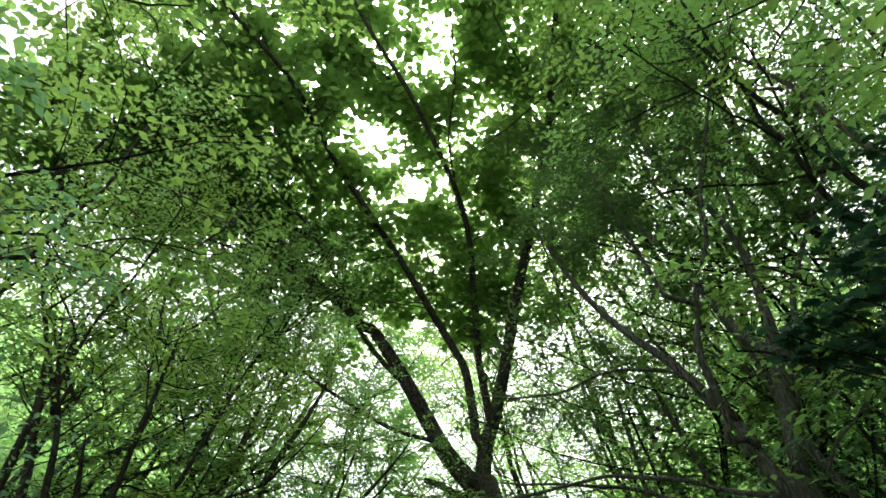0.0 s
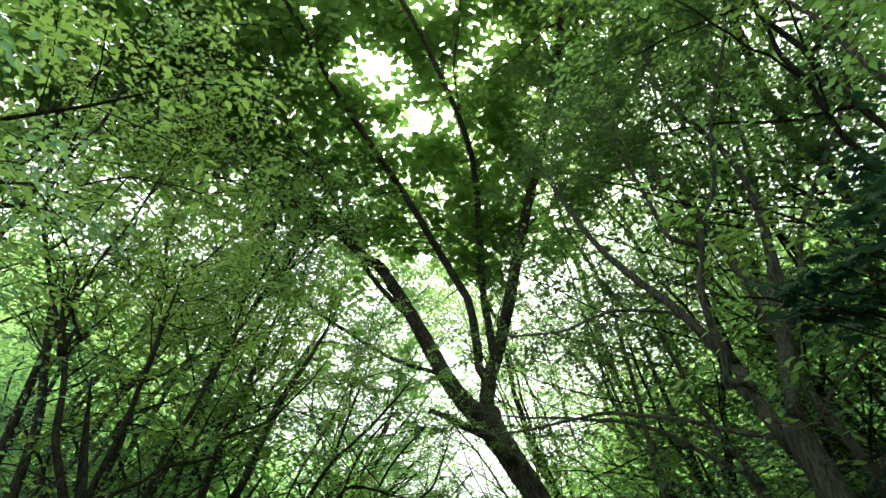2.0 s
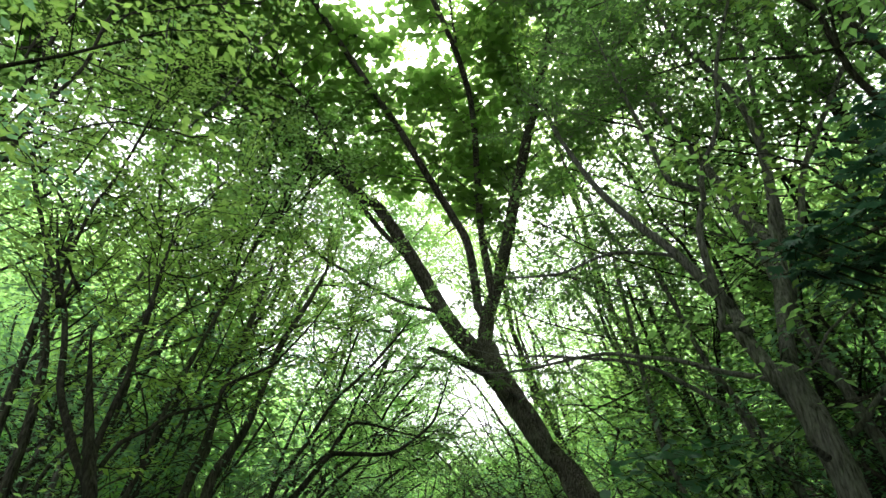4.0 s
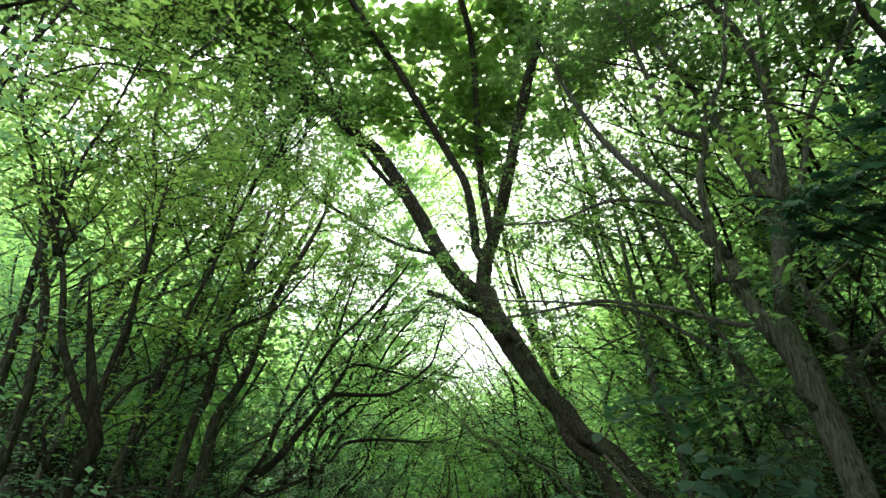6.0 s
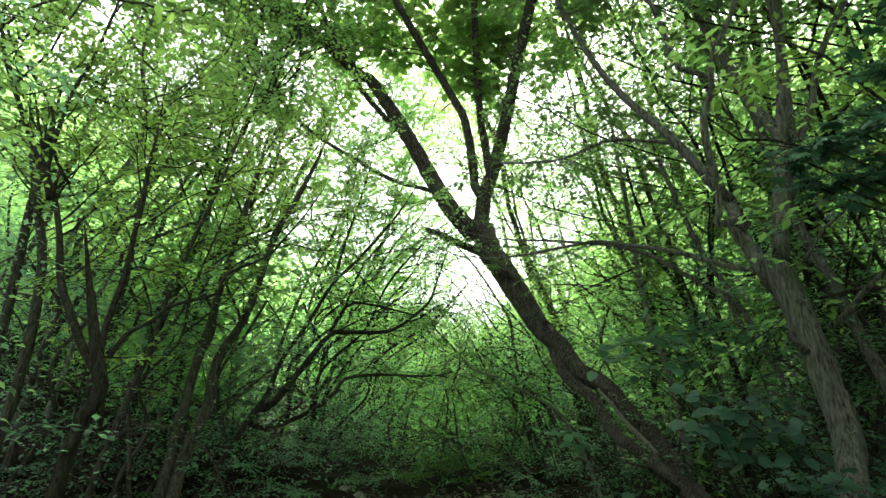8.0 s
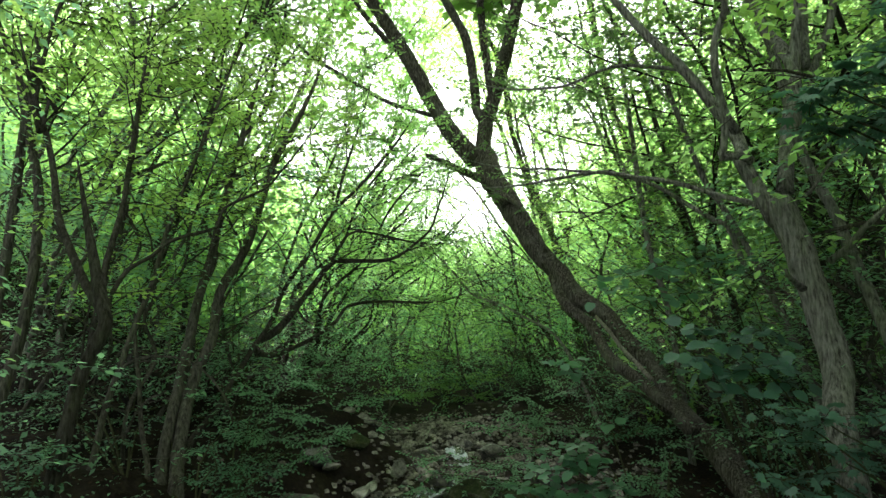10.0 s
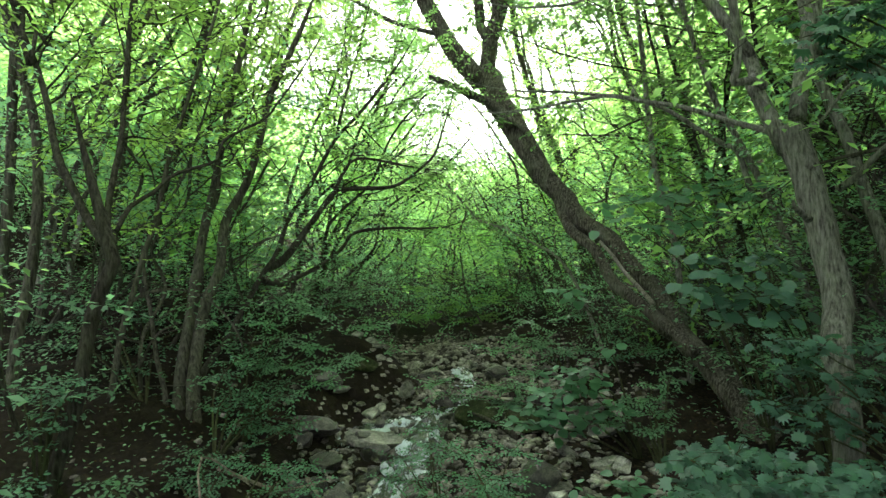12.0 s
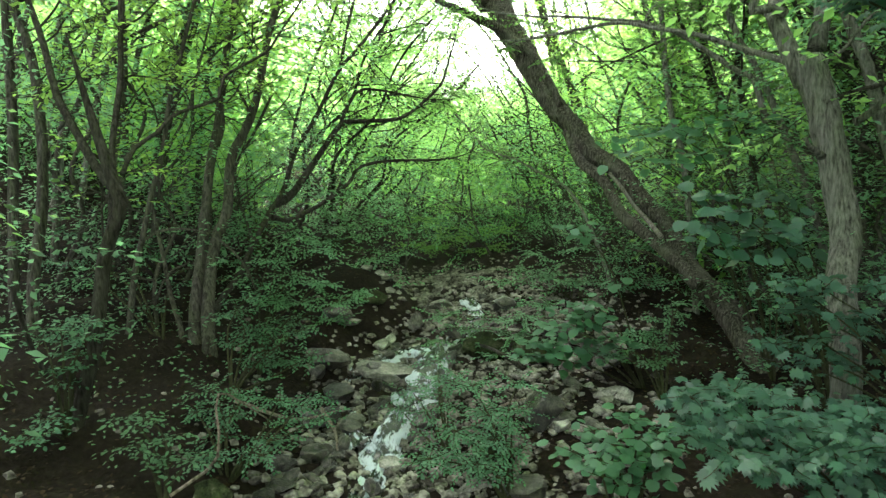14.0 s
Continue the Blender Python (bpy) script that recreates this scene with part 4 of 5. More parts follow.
# saplings close round the viewpoint, out of view, added to shade the near ground
STANDS += [(5, -3.7, 1.4, 0), (7, -3.3, 2.1, 10), (5, -4.1, 2.7, 0), (5, -3.3, 0.2, 20), (7, -3.1, 1.0, 0), (2, -4.2, -0.6, 0), (5, 3.7, 1.0, 180), (5, 3.4, -0.2, 170), (7, 3.3, 0.6, 180), (5, -1.7, -1.9, 60), (5, 1.8, -2.0, 120), (5, 0.1, -2.6, 90), (4, -2.9, -1.6, 30), (4, 2.9, -1.7, 150), (7, 0.9, -1.9, 90), (7, -0.8, -2.0, 90)]
# thin poles that lean over the upper stream from both sides
for k in range(24):
    y = 9.0 + 0.42 * k + place_rng.uniform(-0.3, 0.3)
    side = 1 if k % 2 and y > 10.6 else -1
    STANDS.append((8 + k % 4 // 2, side * place_rng.uniform(2.0, 3.4) + 0.2, y, (180 if side > 0 else 0) + place_rng.uniform(-35, 35)))
# slim dark trunks of the slopes
for k in range(18):
    y = 6.6 + 0.42 * k + place_rng.uniform(-0.2, 0.2)
    STANDS.append((10 + k % 2, -place_rng.uniform(0.40, 0.72) * y, y, place_rng.uniform(-40, 40)))
for k in range(12):
    y = 6.5 + 0.6 * k + place_rng.uniform(-0.2, 0.2)
    STANDS.append((10 + k % 2, place_rng.uniform(0.45, 0.75) * y, y, 180 + place_rng.uniform(-40, 40)))
STANDS += [(6, -2.6, 5.3, 10), (7, -3.6, 5.9, 0), (6, -2.3, 6.5, 30), (7, -3.0, 7.2, 0), (6, -2.0, 7.9, -30), (6, -4.0, 4.3, 0), (7, -2.4, 9.6, 0),
           (7, 4.2, 5.2, 150), (6, 3.9, 6.4, 200), (6, 2.6, 9.4, 160), (7, 3.7, 7.2, 190), (6, 3.9, 2.9, 180)]
# saplings under the trees, away from the open stream
for k in range(36):
    y = place_rng.uniform(4.0, 15.0)
    if k % 2:
        x = float(stream_x(y)) + (place_rng.uniform(2.8, 6.0) if y > 8.5 else place_rng.uniform(4.0, 6.6))
        STANDS.append((6 + k % 4 // 2, x, y, place_rng.uniform(120, 240)))
    else:
        STANDS.append((6 + k % 4 // 2, -place_rng.uniform(2.6 if y < 8 else 2.0, 7.5), max(y, 5.6), place_rng.uniform(-60, 60)))
for k in range(16):
    y = place_rng.uniform(12.5, 22.0)
    STANDS.append((6 + k % 2, place_rng.uniform(-2.8, 2.8), y, place_rng.uniform(0, 360)))
for kind, x, y, turn in STANDS:
    stand(KINDS[kind], x, y, turn, kind not in used, 0.05)
    used.add(kind)


# ---- the wooded slopes farther up the valley ----
far_rng = np.random.default_rng(123)
woods = Leaves()
for k in range(610):
    near = k >= 430
    y = far_rng.uniform(8.5, 17) if near else far_rng.uniform(17, 48)
    x = far_rng.choice([-1, 1], p=[0.6, 0.4]) * far_rng.uniform(0.30, 0.85) * y if near else far_rng.uniform(-0.85, 0.85) * y
    z = float(ground_z(x, y))
    top = min(far_rng.uniform(2.0, 5.5) if near else far_rng.uniform(4.0, 9.0), 1.9 + y * (0.16 + 1.2 * max(0.0, abs(x / y - 0.03) - 0.06)) - z)
    if top < 1.0:
        continue
    n = int(120 + 32 * top)
    q = unit(far_rng.normal(0, 1, (n, 3))) * (0.35 + 0.65 * far_rng.random((n, 1)))
    wide = 1.3 if near else 1.8
    q = q * np.array([wide, wide, 0.52 * top]) + np.array([x, y, z + 0.5 * top])
    size = (0.09, 0.2) if near else (0.16, 0.38)
    woods.add(q, np.concatenate([far_rng.normal(0, 1, (n, 2)), far_rng.normal(-0.2, 0.3, (n, 1))], 1), np.array([0, 0, 1.0]) + far_rng.normal(0, 0.35, (n, 3)), far_rng.uniform(*size, n))
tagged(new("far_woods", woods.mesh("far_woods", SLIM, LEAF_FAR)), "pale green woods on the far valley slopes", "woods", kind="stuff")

# ---- low green herbs on the slopes ----
herb_rng = np.random.default_rng(91)
hn = 64000
hx = herb_rng.uniform(0.1, 9.0, hn) * herb_rng.choice([-1, 1], hn)
hy = herb_rng.uniform(2.5, 20.0, hn)
patchy = np.sin(hx * 1.7 + 0.6) * np.sin(hy * 1.3 - hx * 0.4) + herb_rng.normal(0, 0.45, hn)
keep = (patchy > np.where(hx < 0, -0.25, 0.1)) & ((((hx < -1.7) & (hy > 3.2)) | ((hx > 2.0) & (hy > 4.2))) | (hy > 14))
hx, hy = hx[keep], hy[keep]
herbs = Leaves()
herbs.add(np.stack([hx, hy, ground_z(hx, hy) + herb_rng.uniform(0.01, 0.16, len(hx))], 1), np.concatenate([herb_rng.normal(0, 1, (len(hx), 2)), herb_rng.normal(0, 0.25, (len(hx), 1))], 1),
          np.array([0, 0, 1.0]) + herb_rng.normal(0, 0.3, (len(hx), 3)), herb_rng.uniform(0.02, 0.042, len(hx)))
tagged(new("ground_herbs", herbs.mesh("ground_herbs", OVATE, LEAF_MID)), "patchy low green herbs on the leaf litter", "herbs", kind="stuff")

# ---- undergrowth: plants with arching stems and level fans of leaves ----
def fan(leaves, wood, at, radius, rng, size, gap, twigs, flat=0.22, way=None, loose=0.22, tilt=(0, 0, 0)):
    """A level spray of leaves round one point."""
    turn = rng.uniform(0, 6.28) if way is None else math.atan2(way[1], way[0])
    for k in range(twigs):
        a = turn + (k / twigs - 0.5) * (6.28 if way is None else 3.6) + rng.normal(0, 0.2)
        tw = curve_out(at, (math.cos(a), math.sin(a), rng.uniform(-0.15, 0.25)), radius * rng.uniform(0.6, 1.1), rng, -0.12, 0.3, 5)
        wood.tube(tw, np.linspace(0.0028, 0.0014, len(tw)), 3)
        twig_leaves(leaves, tw, rng, size, gap, flat, loose, tilt)


def plant(name, label, foot, tips, leaf, outline, size, gap, twigs, seed, bark=None, single=0, group="undergrowth plants", category="shrub", flat=0.2, loose=0.22, extra=3, tilt=(-0.1, -0.35, 0)):
    """Stems that arch from one foot to several fans; tips: (x, y, z, radius). single: leaves that are parts of their own."""
    rng = np.random.default_rng(seed)
    z = float(ground_z(*foot))
    base = np.array([foot[0], foot[1], z])
    root = thing(name, label, category, group, tuple(base))
    leaves, wood = Leaves(), Shape()
    for x, y, zt, r in tips:
        tip = np.array([x, y, zt]) - base
        mid = tip * np.array([0.45, 0.45, 0.72]) + rng.normal(0, 0.04, 3)
        path = smooth_path([(0, 0, -0.05), tuple(mid), tuple(tip)], 0.12)
        s = Shape()
        s.tube(path, np.linspace(0.011, 0.004, len(path)), 5)
        part("stem", s.mesh("stem", bark or TWIG), root)
        fan(leaves, wood, tip, r, rng, size, gap, twigs, flat, loose=loose, tilt=tilt)
        for k in range(extra):
            j = rng.integers(len(path) // 2, len(path))
            fan(leaves, wood, path[j], r * 0.7, rng, size, gap, max(3, twigs // 2), flat, loose=loose, tilt=tilt)
    part("twig_growth", wood.mesh("twig_growth", bark or TWIG), root, kind="stuff")
    if single:
        P, D, Nn, S = np.vstack(leaves.p), unit(np.vstack(leaves.d)), np.vstack(leaves.n), np.concatenate(leaves.s)
        keep = rng.permutation(len(S))
        one = Leaves()
        one.add(np.zeros((1, 3)), np.array([[0, 1.0, 0]]), np.array([[0, 0, 1.0]]), np.ones(1))
        blade = one.mesh("leaf", outline, leaf)
        for i in keep[:single]:
            side = unit(np.cross(D[i], Nn[i]))
            up = np.cross(side, D[i])
            m = Matrix([[*row] for row in np.stack([side, D[i], up], 1)]).to_4x4()
            ob = part("leaf", blade, root)
            ob.matrix_basis = Matrix.Translation(P[i]) @ m @ Matrix.Scale(float(S[i]), 4)
        rest = keep[single:]
        if len(rest):
            other = Leaves()
            other.add(P[rest], D[rest], Nn[rest], S[rest])
            part("foliage", other.mesh("foliage", outline, leaf), root, kind="stuff")
    else:
        part("foliage", leaves.mesh("foliage", outline, leaf), root, kind="stuff")
    return root



plant("maple_bush", "broad maple shrub with toothed blue-green leaves over the stones", (2.1, 2.4), [(1.30, 3.00, 0.92, 0.21), (1.56, 3.10, 0.92, 0.23), (1.74, 3.10, 0.88, 0.23), (1.29, 2.80, 0.84, 0.20), (1.50, 2.80, 0.87, 0.22), (1.71, 2.80, 0.84, 0.22), (1.96, 2.90, 0.83, 0.23), (2.12, 2.90, 0.87, 0.22), (1.33, 2.60, 0.80, 0.22), (1.57, 2.60, 0.78, 0.22), (1.78, 2.60, 0.80, 0.22), (1.93, 2.60, 0.81, 0.22)], LEAF_MAPLE, MAPLE, 0.062, 0.034, 11, 301, single=290, tilt=(-0.15, -0.5, 0), flat=0.28, loose=0.8, extra=2)
plant("maple_sapling", "maple sapling with level tiers of toothed leaves beside the grey trunk", (2.75, 3.0), [(1.93, 3.30, 1.47, 0.17), (2.10, 3.30, 1.42, 0.17), (2.02, 3.30, 1.30, 0.18), (1.87, 3.30, 1.11, 0.18), (2.09, 3.30, 1.14, 0.18), (2.27, 3.30, 1.25, 0.18), (2.38, 3.30, 1.43, 0.18), (2.43, 3.30, 1.17, 0.18), (2.04, 3.30, 1.00, 0.20), (2.28, 3.30, 0.98, 0.20)], LEAF_MAPLE, MAPLE, 0.06, 0.05, 7, 302, single=250, tilt=(-0.15, -0.5, 0), flat=0.28, loose=0.8, extra=1)
plant("broadleaf_shrub", "shrub with large round pale-green leaves by the leaning trunk", (2.75, 4.1), [(1.74, 4.00, 1.73, 0.18), (1.96, 4.00, 1.81, 0.20), (2.11, 4.00, 1.66, 0.20), (2.27, 4.00, 1.73, 0.18), (2.03, 4.00, 1.53, 0.20), (1.85, 4.00, 1.63, 0.17), (2.31, 4.00, 1.57, 0.17), (1.90, 4.30, 1.90, 0.18), (2.33, 4.30, 1.90, 0.18)], LEAF_MAPLE, ROUND, 0.11, 0.075, 7, 303, single=260, tilt=(-0.15, -0.5, 0), flat=0.28, loose=0.6, extra=0)
plant("broadleaf_sapling", "tall sapling holding level sprays of large pale leaves", (2.9, 5.3), [(1.69, 5.20, 2.40, 0.29), (1.95, 5.20, 2.43, 0.29), (2.21, 5.20, 2.47, 0.29), (2.43, 5.20, 2.51, 0.24), (1.83, 5.20, 2.19, 0.24), (1.55, 5.20, 2.26, 0.19), (2.17, 5.20, 2.23, 0.24), (2.64, 5.20, 2.43, 0.19)], LEAF_UNDER, ROUND, 0.1, 0.07, 7, 316, single=200, tilt=(-0.15, -0.5, 0), flat=0.28, loose=0.5, extra=0)
plant("round_leaf_sapling", "sapling with round light-green leaves leaning over the stones", (1.75, 5.2), [(0.96, 5.00, 0.81, 0.21), (1.12, 5.00, 0.92, 0.21), (0.83, 5.00, 0.68, 0.20), (1.05, 5.00, 0.63, 0.20), (1.24, 5.00, 0.85, 0.18), (0.74, 5.00, 0.57, 0.16), (1.17, 5.00, 1.01, 0.17), (1.09, 5.00, 1.66, 0.13)], LEAF_UNDER, ROUND, 0.09, 0.05, 7, 304, single=180)
plant("bank_sapling", "green sapling with fine leaves by the leaning trunk", (1.75, 4.7), [(1.77, 5.00, 0.88, 0.20), (1.90, 5.00, 0.94, 0.18), (1.64, 5.00, 0.74, 0.20), (1.51, 5.00, 0.62, 0.18), (1.95, 5.00, 1.01, 0.14), (1.42, 5.00, 0.56, 0.15), (1.79, 5.00, 0.77, 0.18)], LEAF_MID, OVATE, 0.037, 0.020, 9, 309, single=0)
plant("vine_clump", "low clump of round green leaves over the boulders", (1.0, 3.0), [(0.77, 3.30, 0.50, 0.16), (0.92, 3.50, 0.54, 0.16), (1.00, 3.30, 0.54, 0.16), (1.13, 3.30, 0.58, 0.16), (0.87, 3.10, 0.55, 0.15), (1.30, 3.50, 0.53, 0.16), (1.29, 3.30, 0.52, 0.16), (1.15, 3.60, 0.58, 0.15)], LEAF_UNDER, ROUND, 0.07, 0.045, 6, 305, single=200)
plant("streamside_sapling", "small-leaved sapling with level sprays over the water", (0.05, 4.3), [(-0.24, 4.40, 0.49, 0.23), (-0.14, 4.40, 0.32, 0.21), (-0.03, 4.40, 0.56, 0.23), (-0.33, 4.40, 0.35, 0.15), (-0.08, 5.00, 0.54, 0.24), (0.09, 5.00, 0.43, 0.24)], LEAF_UNDER, OVATE, 0.030, 0.017, 9, 306, single=0, extra=2)
plant("streamside_sapling", "dense small-leaved bush beside the white water", (0.45, 3.6), [(0.09, 3.80, 0.42, 0.29), (0.29, 4.10, 0.44, 0.31), (0.48, 4.10, 0.45, 0.29), (0.34, 3.80, 0.36, 0.27), (0.08, 3.60, 0.35, 0.26), (-0.06, 3.50, 0.37, 0.20), (0.22, 4.40, 0.52, 0.27), (0.23, 3.50, 0.34, 0.25), (0.56, 4.50, 0.50, 0.25)], LEAF_UNDER, OVATE, 0.030, 0.015, 11, 307, single=0)
plant("streamside_sapling", "light green sapling spreading flat sprays over the stones", (1.1, 6.6), [(0.08, 6.30, 0.52, 0.35), (0.43, 6.30, 0.59, 0.38), (0.67, 6.30, 0.43, 0.35), (0.37, 6.30, 0.36, 0.32), (-0.04, 6.30, 0.65, 0.30), (0.80, 6.30, 0.63, 0.32), (-0.16, 6.30, 0.39, 0.27), (0.52, 5.80, 0.36, 0.30), (1.03, 6.80, 0.66, 0.32)], LEAF_MID, OVATE, 0.038, 0.020, 9, 308, single=0, extra=2)
plant("bank_bush", "tall leafy bush hanging over the stream bank", (-1.6, 5.0), [(-1.18, 4.90, 1.59, 0.28), (-0.99, 4.90, 1.50, 0.28), (-1.24, 4.90, 1.31, 0.28), (-1.01, 4.90, 1.23, 0.29), (-0.82, 4.90, 1.08, 0.27), (-1.15, 4.90, 1.08, 0.28), (-0.91, 4.90, 0.94, 0.25), (-0.69, 4.90, 1.15, 0.21), (-1.42, 4.90, 1.42, 0.23), (-1.38, 4.90, 1.09, 0.25)], LEAF_MID, OVATE, 0.034, 0.017, 11, 310, single=0, extra=2)
plant("bank_bush", "shaded lower bush over the stream bank", (-1.6, 4.4), [(-1.55, 4.70, 0.90, 0.24), (-1.36, 4.70, 0.81, 0.24), (-1.47, 4.70, 0.63, 0.24), (-1.23, 4.70, 0.63, 0.22), (-1.67, 4.70, 1.03, 0.22), (-1.55, 4.70, 1.15, 0.22), (-1.06, 4.70, 0.68, 0.20), (-1.15, 4.70, 0.88, 0.22)], LEAF_UNDER, OVATE, 0.033, 0.019, 10, 317, single=0, extra=2)
plant("bank_bush", "low leafy branches over the dark bank hollow", (-1.3, 3.5), [(-1.53, 3.90, 0.67, 0.24), (-1.31, 3.90, 0.63, 0.22), (-1.42, 3.90, 0.49, 0.22), (-1.65, 3.90, 0.52, 0.20), (-1.07, 3.70, 0.41, 0.21), (-0.93, 3.90, 0.56, 0.19), (-1.08, 3.90, 0.60, 0.19), (-1.07, 3.50, 0.40, 0.20), (-1.37, 3.40, 0.45, 0.18), (-0.87, 4.20, 0.35, 0.18), (-0.95, 4.40, 0.43, 0.17)], LEAF_UNDER, OVATE, 0.030, 0.017, 11, 311, single=0, extra=2)
plant("bank_bush", "light-leaved branch hanging over the bank hollow", (-1.45, 3.0), [(-1.62, 3.10, 0.64, 0.18), (-1.50, 3.10, 0.57, 0.18), (-1.56, 3.10, 0.78, 0.15), (-1.41, 3.10, 0.69, 0.15), (-1.33, 3.10, 0.55, 0.15), (-1.68, 3.10, 0.79, 0.13)], LEAF_MID, OVATE, 0.037, 0.025, 8, 318, single=0, extra=1)
plant("bank_bush", "thin-leaved bush at the foot of the crooked tree", (-2.2, 3.4), [(-2.26, 3.50, 1.21, 0.18), (-2.12, 3.50, 1.14, 0.18), (-2.04, 3.50, 1.24, 0.15), (-2.19, 3.50, 1.04, 0.17), (-2.37, 3.50, 1.14, 0.17), (-2.17, 3.20, 0.75, 0.18), (-2.23, 3.10, 0.67, 0.18)], LEAF_UNDER, OVATE, 0.036, 0.022, 9, 312, single=0, extra=2)
plant("bank_bush", "sparse low bush on the dark shaded soil", (-2.3, 4.8), [(-2.45, 4.90, 0.72, 0.23), (-2.31, 4.90, 0.62, 0.21), (-3.46, 5.60, 1.36, 0.29), (-3.23, 5.60, 1.42, 0.26), (-3.36, 5.60, 1.15, 0.27), (-2.55, 5.60, 1.14, 0.26), (-2.46, 4.90, 1.06, 0.19)], LEAF_UNDER, OVATE, 0.037, 0.024, 8, 341, single=0, extra=1)
plant("far_sapling", "pale sapling leaning over the upper stream", (-1.3, 8.0), [(-1.08, 7.80, 0.67, 0.40), (-0.73, 7.80, 0.74, 0.37), (-1.38, 7.80, 0.57, 0.37), (-0.94, 7.80, 1.08, 0.36), (-1.24, 7.80, 0.94, 0.37)], LEAF_MID, OVATE, 0.051, 0.029, 9, 313, single=0)
plant("far_sapling", "pale sapling on the far stones", (1.6, 8.0), [(0.67, 8.00, 0.74, 0.45), (0.98, 8.00, 0.89, 0.45), (1.28, 8.00, 0.79, 0.45), (1.12, 8.00, 1.12, 0.41), (1.57, 8.00, 0.72, 0.41), (0.81, 8.00, 0.44, 0.37), (1.41, 8.00, 0.43, 0.37)], LEAF_MID, OVATE, 0.051, 0.029, 9, 314, single=0)
plant("far_sapling", "upright sapling with bright layered sprays in the gap", (0.2, 12.3), [(-0.38, 12.00, 0.82, 0.67), (0.07, 12.00, 1.02, 0.67), (0.52, 12.00, 1.15, 0.67), (0.74, 12.00, 0.79, 0.67), (-0.19, 12.00, 0.37, 0.62), (-0.83, 12.00, 0.83, 0.62), (0.26, 12.00, 0.37, 0.61), (0.94, 12.00, 1.14, 0.56), (-0.62, 12.00, 1.39, 0.56), (0.05, 12.00, 1.60, 0.56)], LEAF_FAR, OVATE, 0.061, 0.032, 10, 333, single=0)
plant("slope_bush", "dense green bush on the bank behind the leaning trunk", (3.3, 5.6), [(3.63, 7.40, 0.80, 0.31), (3.40, 6.40, 0.76, 0.27), (3.43, 7.40, 1.01, 0.27), (3.31, 6.40, 0.52, 0.27), (3.48, 6.20, 0.97, 0.26), (3.37, 5.80, 0.71, 0.24), (3.33, 7.40, 0.80, 0.27), (3.63, 6.00, 1.23, 0.25), (3.97, 7.40, 1.07, 0.31), (3.17, 5.60, 0.50, 0.23), (3.70, 7.40, 0.52, 0.27)], LEAF_UNDER, OVATE, 0.041, 0.024, 9, 351, single=0, extra=2)
plant("slope_bush", "dark thicket of fine leaves under the slope", (2.4, 8.0), [(1.92, 7.60, 1.07, 0.35), (2.27, 7.60, 0.91, 0.35), (2.06, 7.60, 0.70, 0.35), (2.48, 7.60, 0.77, 0.32), (1.64, 7.60, 0.78, 0.35), (1.98, 7.60, 1.42, 0.35), (2.40, 7.60, 1.21, 0.32), (1.63, 7.60, 1.22, 0.35), (2.75, 7.60, 0.78, 0.28)], LEAF_UNDER, OVATE, 0.045, 0.029, 9, 352, single=0, extra=2)
plant("slope_bush", "shaded sapling with thin sprays among the pole trunks", (-3.0, 6.2), [(-3.80, 6.00, 1.61, 0.28), (-4.10, 6.00, 1.31, 0.28), (-3.03, 6.00, 1.07, 0.28), (-2.78, 6.00, 1.35, 0.28), (-2.16, 6.00, 1.29, 0.25), (-2.03, 6.00, 1.58, 0.25), (-1.88, 6.00, 1.07, 0.25), (-3.13, 6.00, 1.54, 0.25), (-2.87, 5.20, 0.81, 0.25)], LEAF_UNDER, OVATE, 0.041, 0.025, 8, 353, single=0, extra=2)
plant("far_sapling", "bright sapling with level sprays among the leaning poles", (-1.9, 9.2), [(-1.59, 9.00, 1.46, 0.42), (-1.26, 9.00, 1.27, 0.42), (-0.92, 9.00, 1.52, 0.42), (-0.58, 9.00, 1.35, 0.38), (-1.84, 9.00, 1.63, 0.42), (-1.08, 9.00, 1.71, 0.38), (-0.76, 9.00, 1.01, 0.38), (-1.95, 9.00, 1.21, 0.38), (-1.43, 9.00, 1.96, 0.42), (-0.59, 9.00, 1.87, 0.38)], LEAF_MID, OVATE, 0.051, 0.029, 9, 354, single=0, extra=2)
plant("far_sapling", "pale sapling beside the slanting stems", (-2.3, 7.2), [(-2.31, 7.00, 2.10, 0.33), (-2.05, 7.00, 1.96, 0.33), (-1.85, 7.00, 2.28, 0.33), (-2.25, 7.00, 2.43, 0.33), (-1.60, 7.00, 2.10, 0.29), (-2.01, 7.00, 1.65, 0.29), (-2.53, 7.00, 1.85, 0.30)], LEAF_MID, OVATE, 0.048, 0.029, 9, 355, single=0, extra=2)
plant("overhanging_maple", "maple branch with dark backlit leaves hanging close by", (3.2, 1.6), [(1.51, 2.20, 2.74, 0.17), (1.63, 2.20, 2.79, 0.20), (1.77, 2.20, 2.86, 0.20), (1.90, 2.20, 2.94, 0.20), (1.52, 2.20, 2.64, 0.11), (1.65, 2.20, 2.63, 0.16), (1.79, 2.20, 2.65, 0.18), (1.97, 2.20, 3.16, 0.22), (2.05, 2.20, 3.46, 0.20), (2.49, 2.20, 4.01, 0.26), (2.30, 2.20, 3.56, 0.23), (2.14, 2.20, 3.28, 0.22), (2.03, 2.20, 3.00, 0.21), (1.88, 2.20, 2.73, 0.19)], LEAF_MAPLE, MAPLE, 0.062, 0.04, 8, 315, single=280, extra=0)


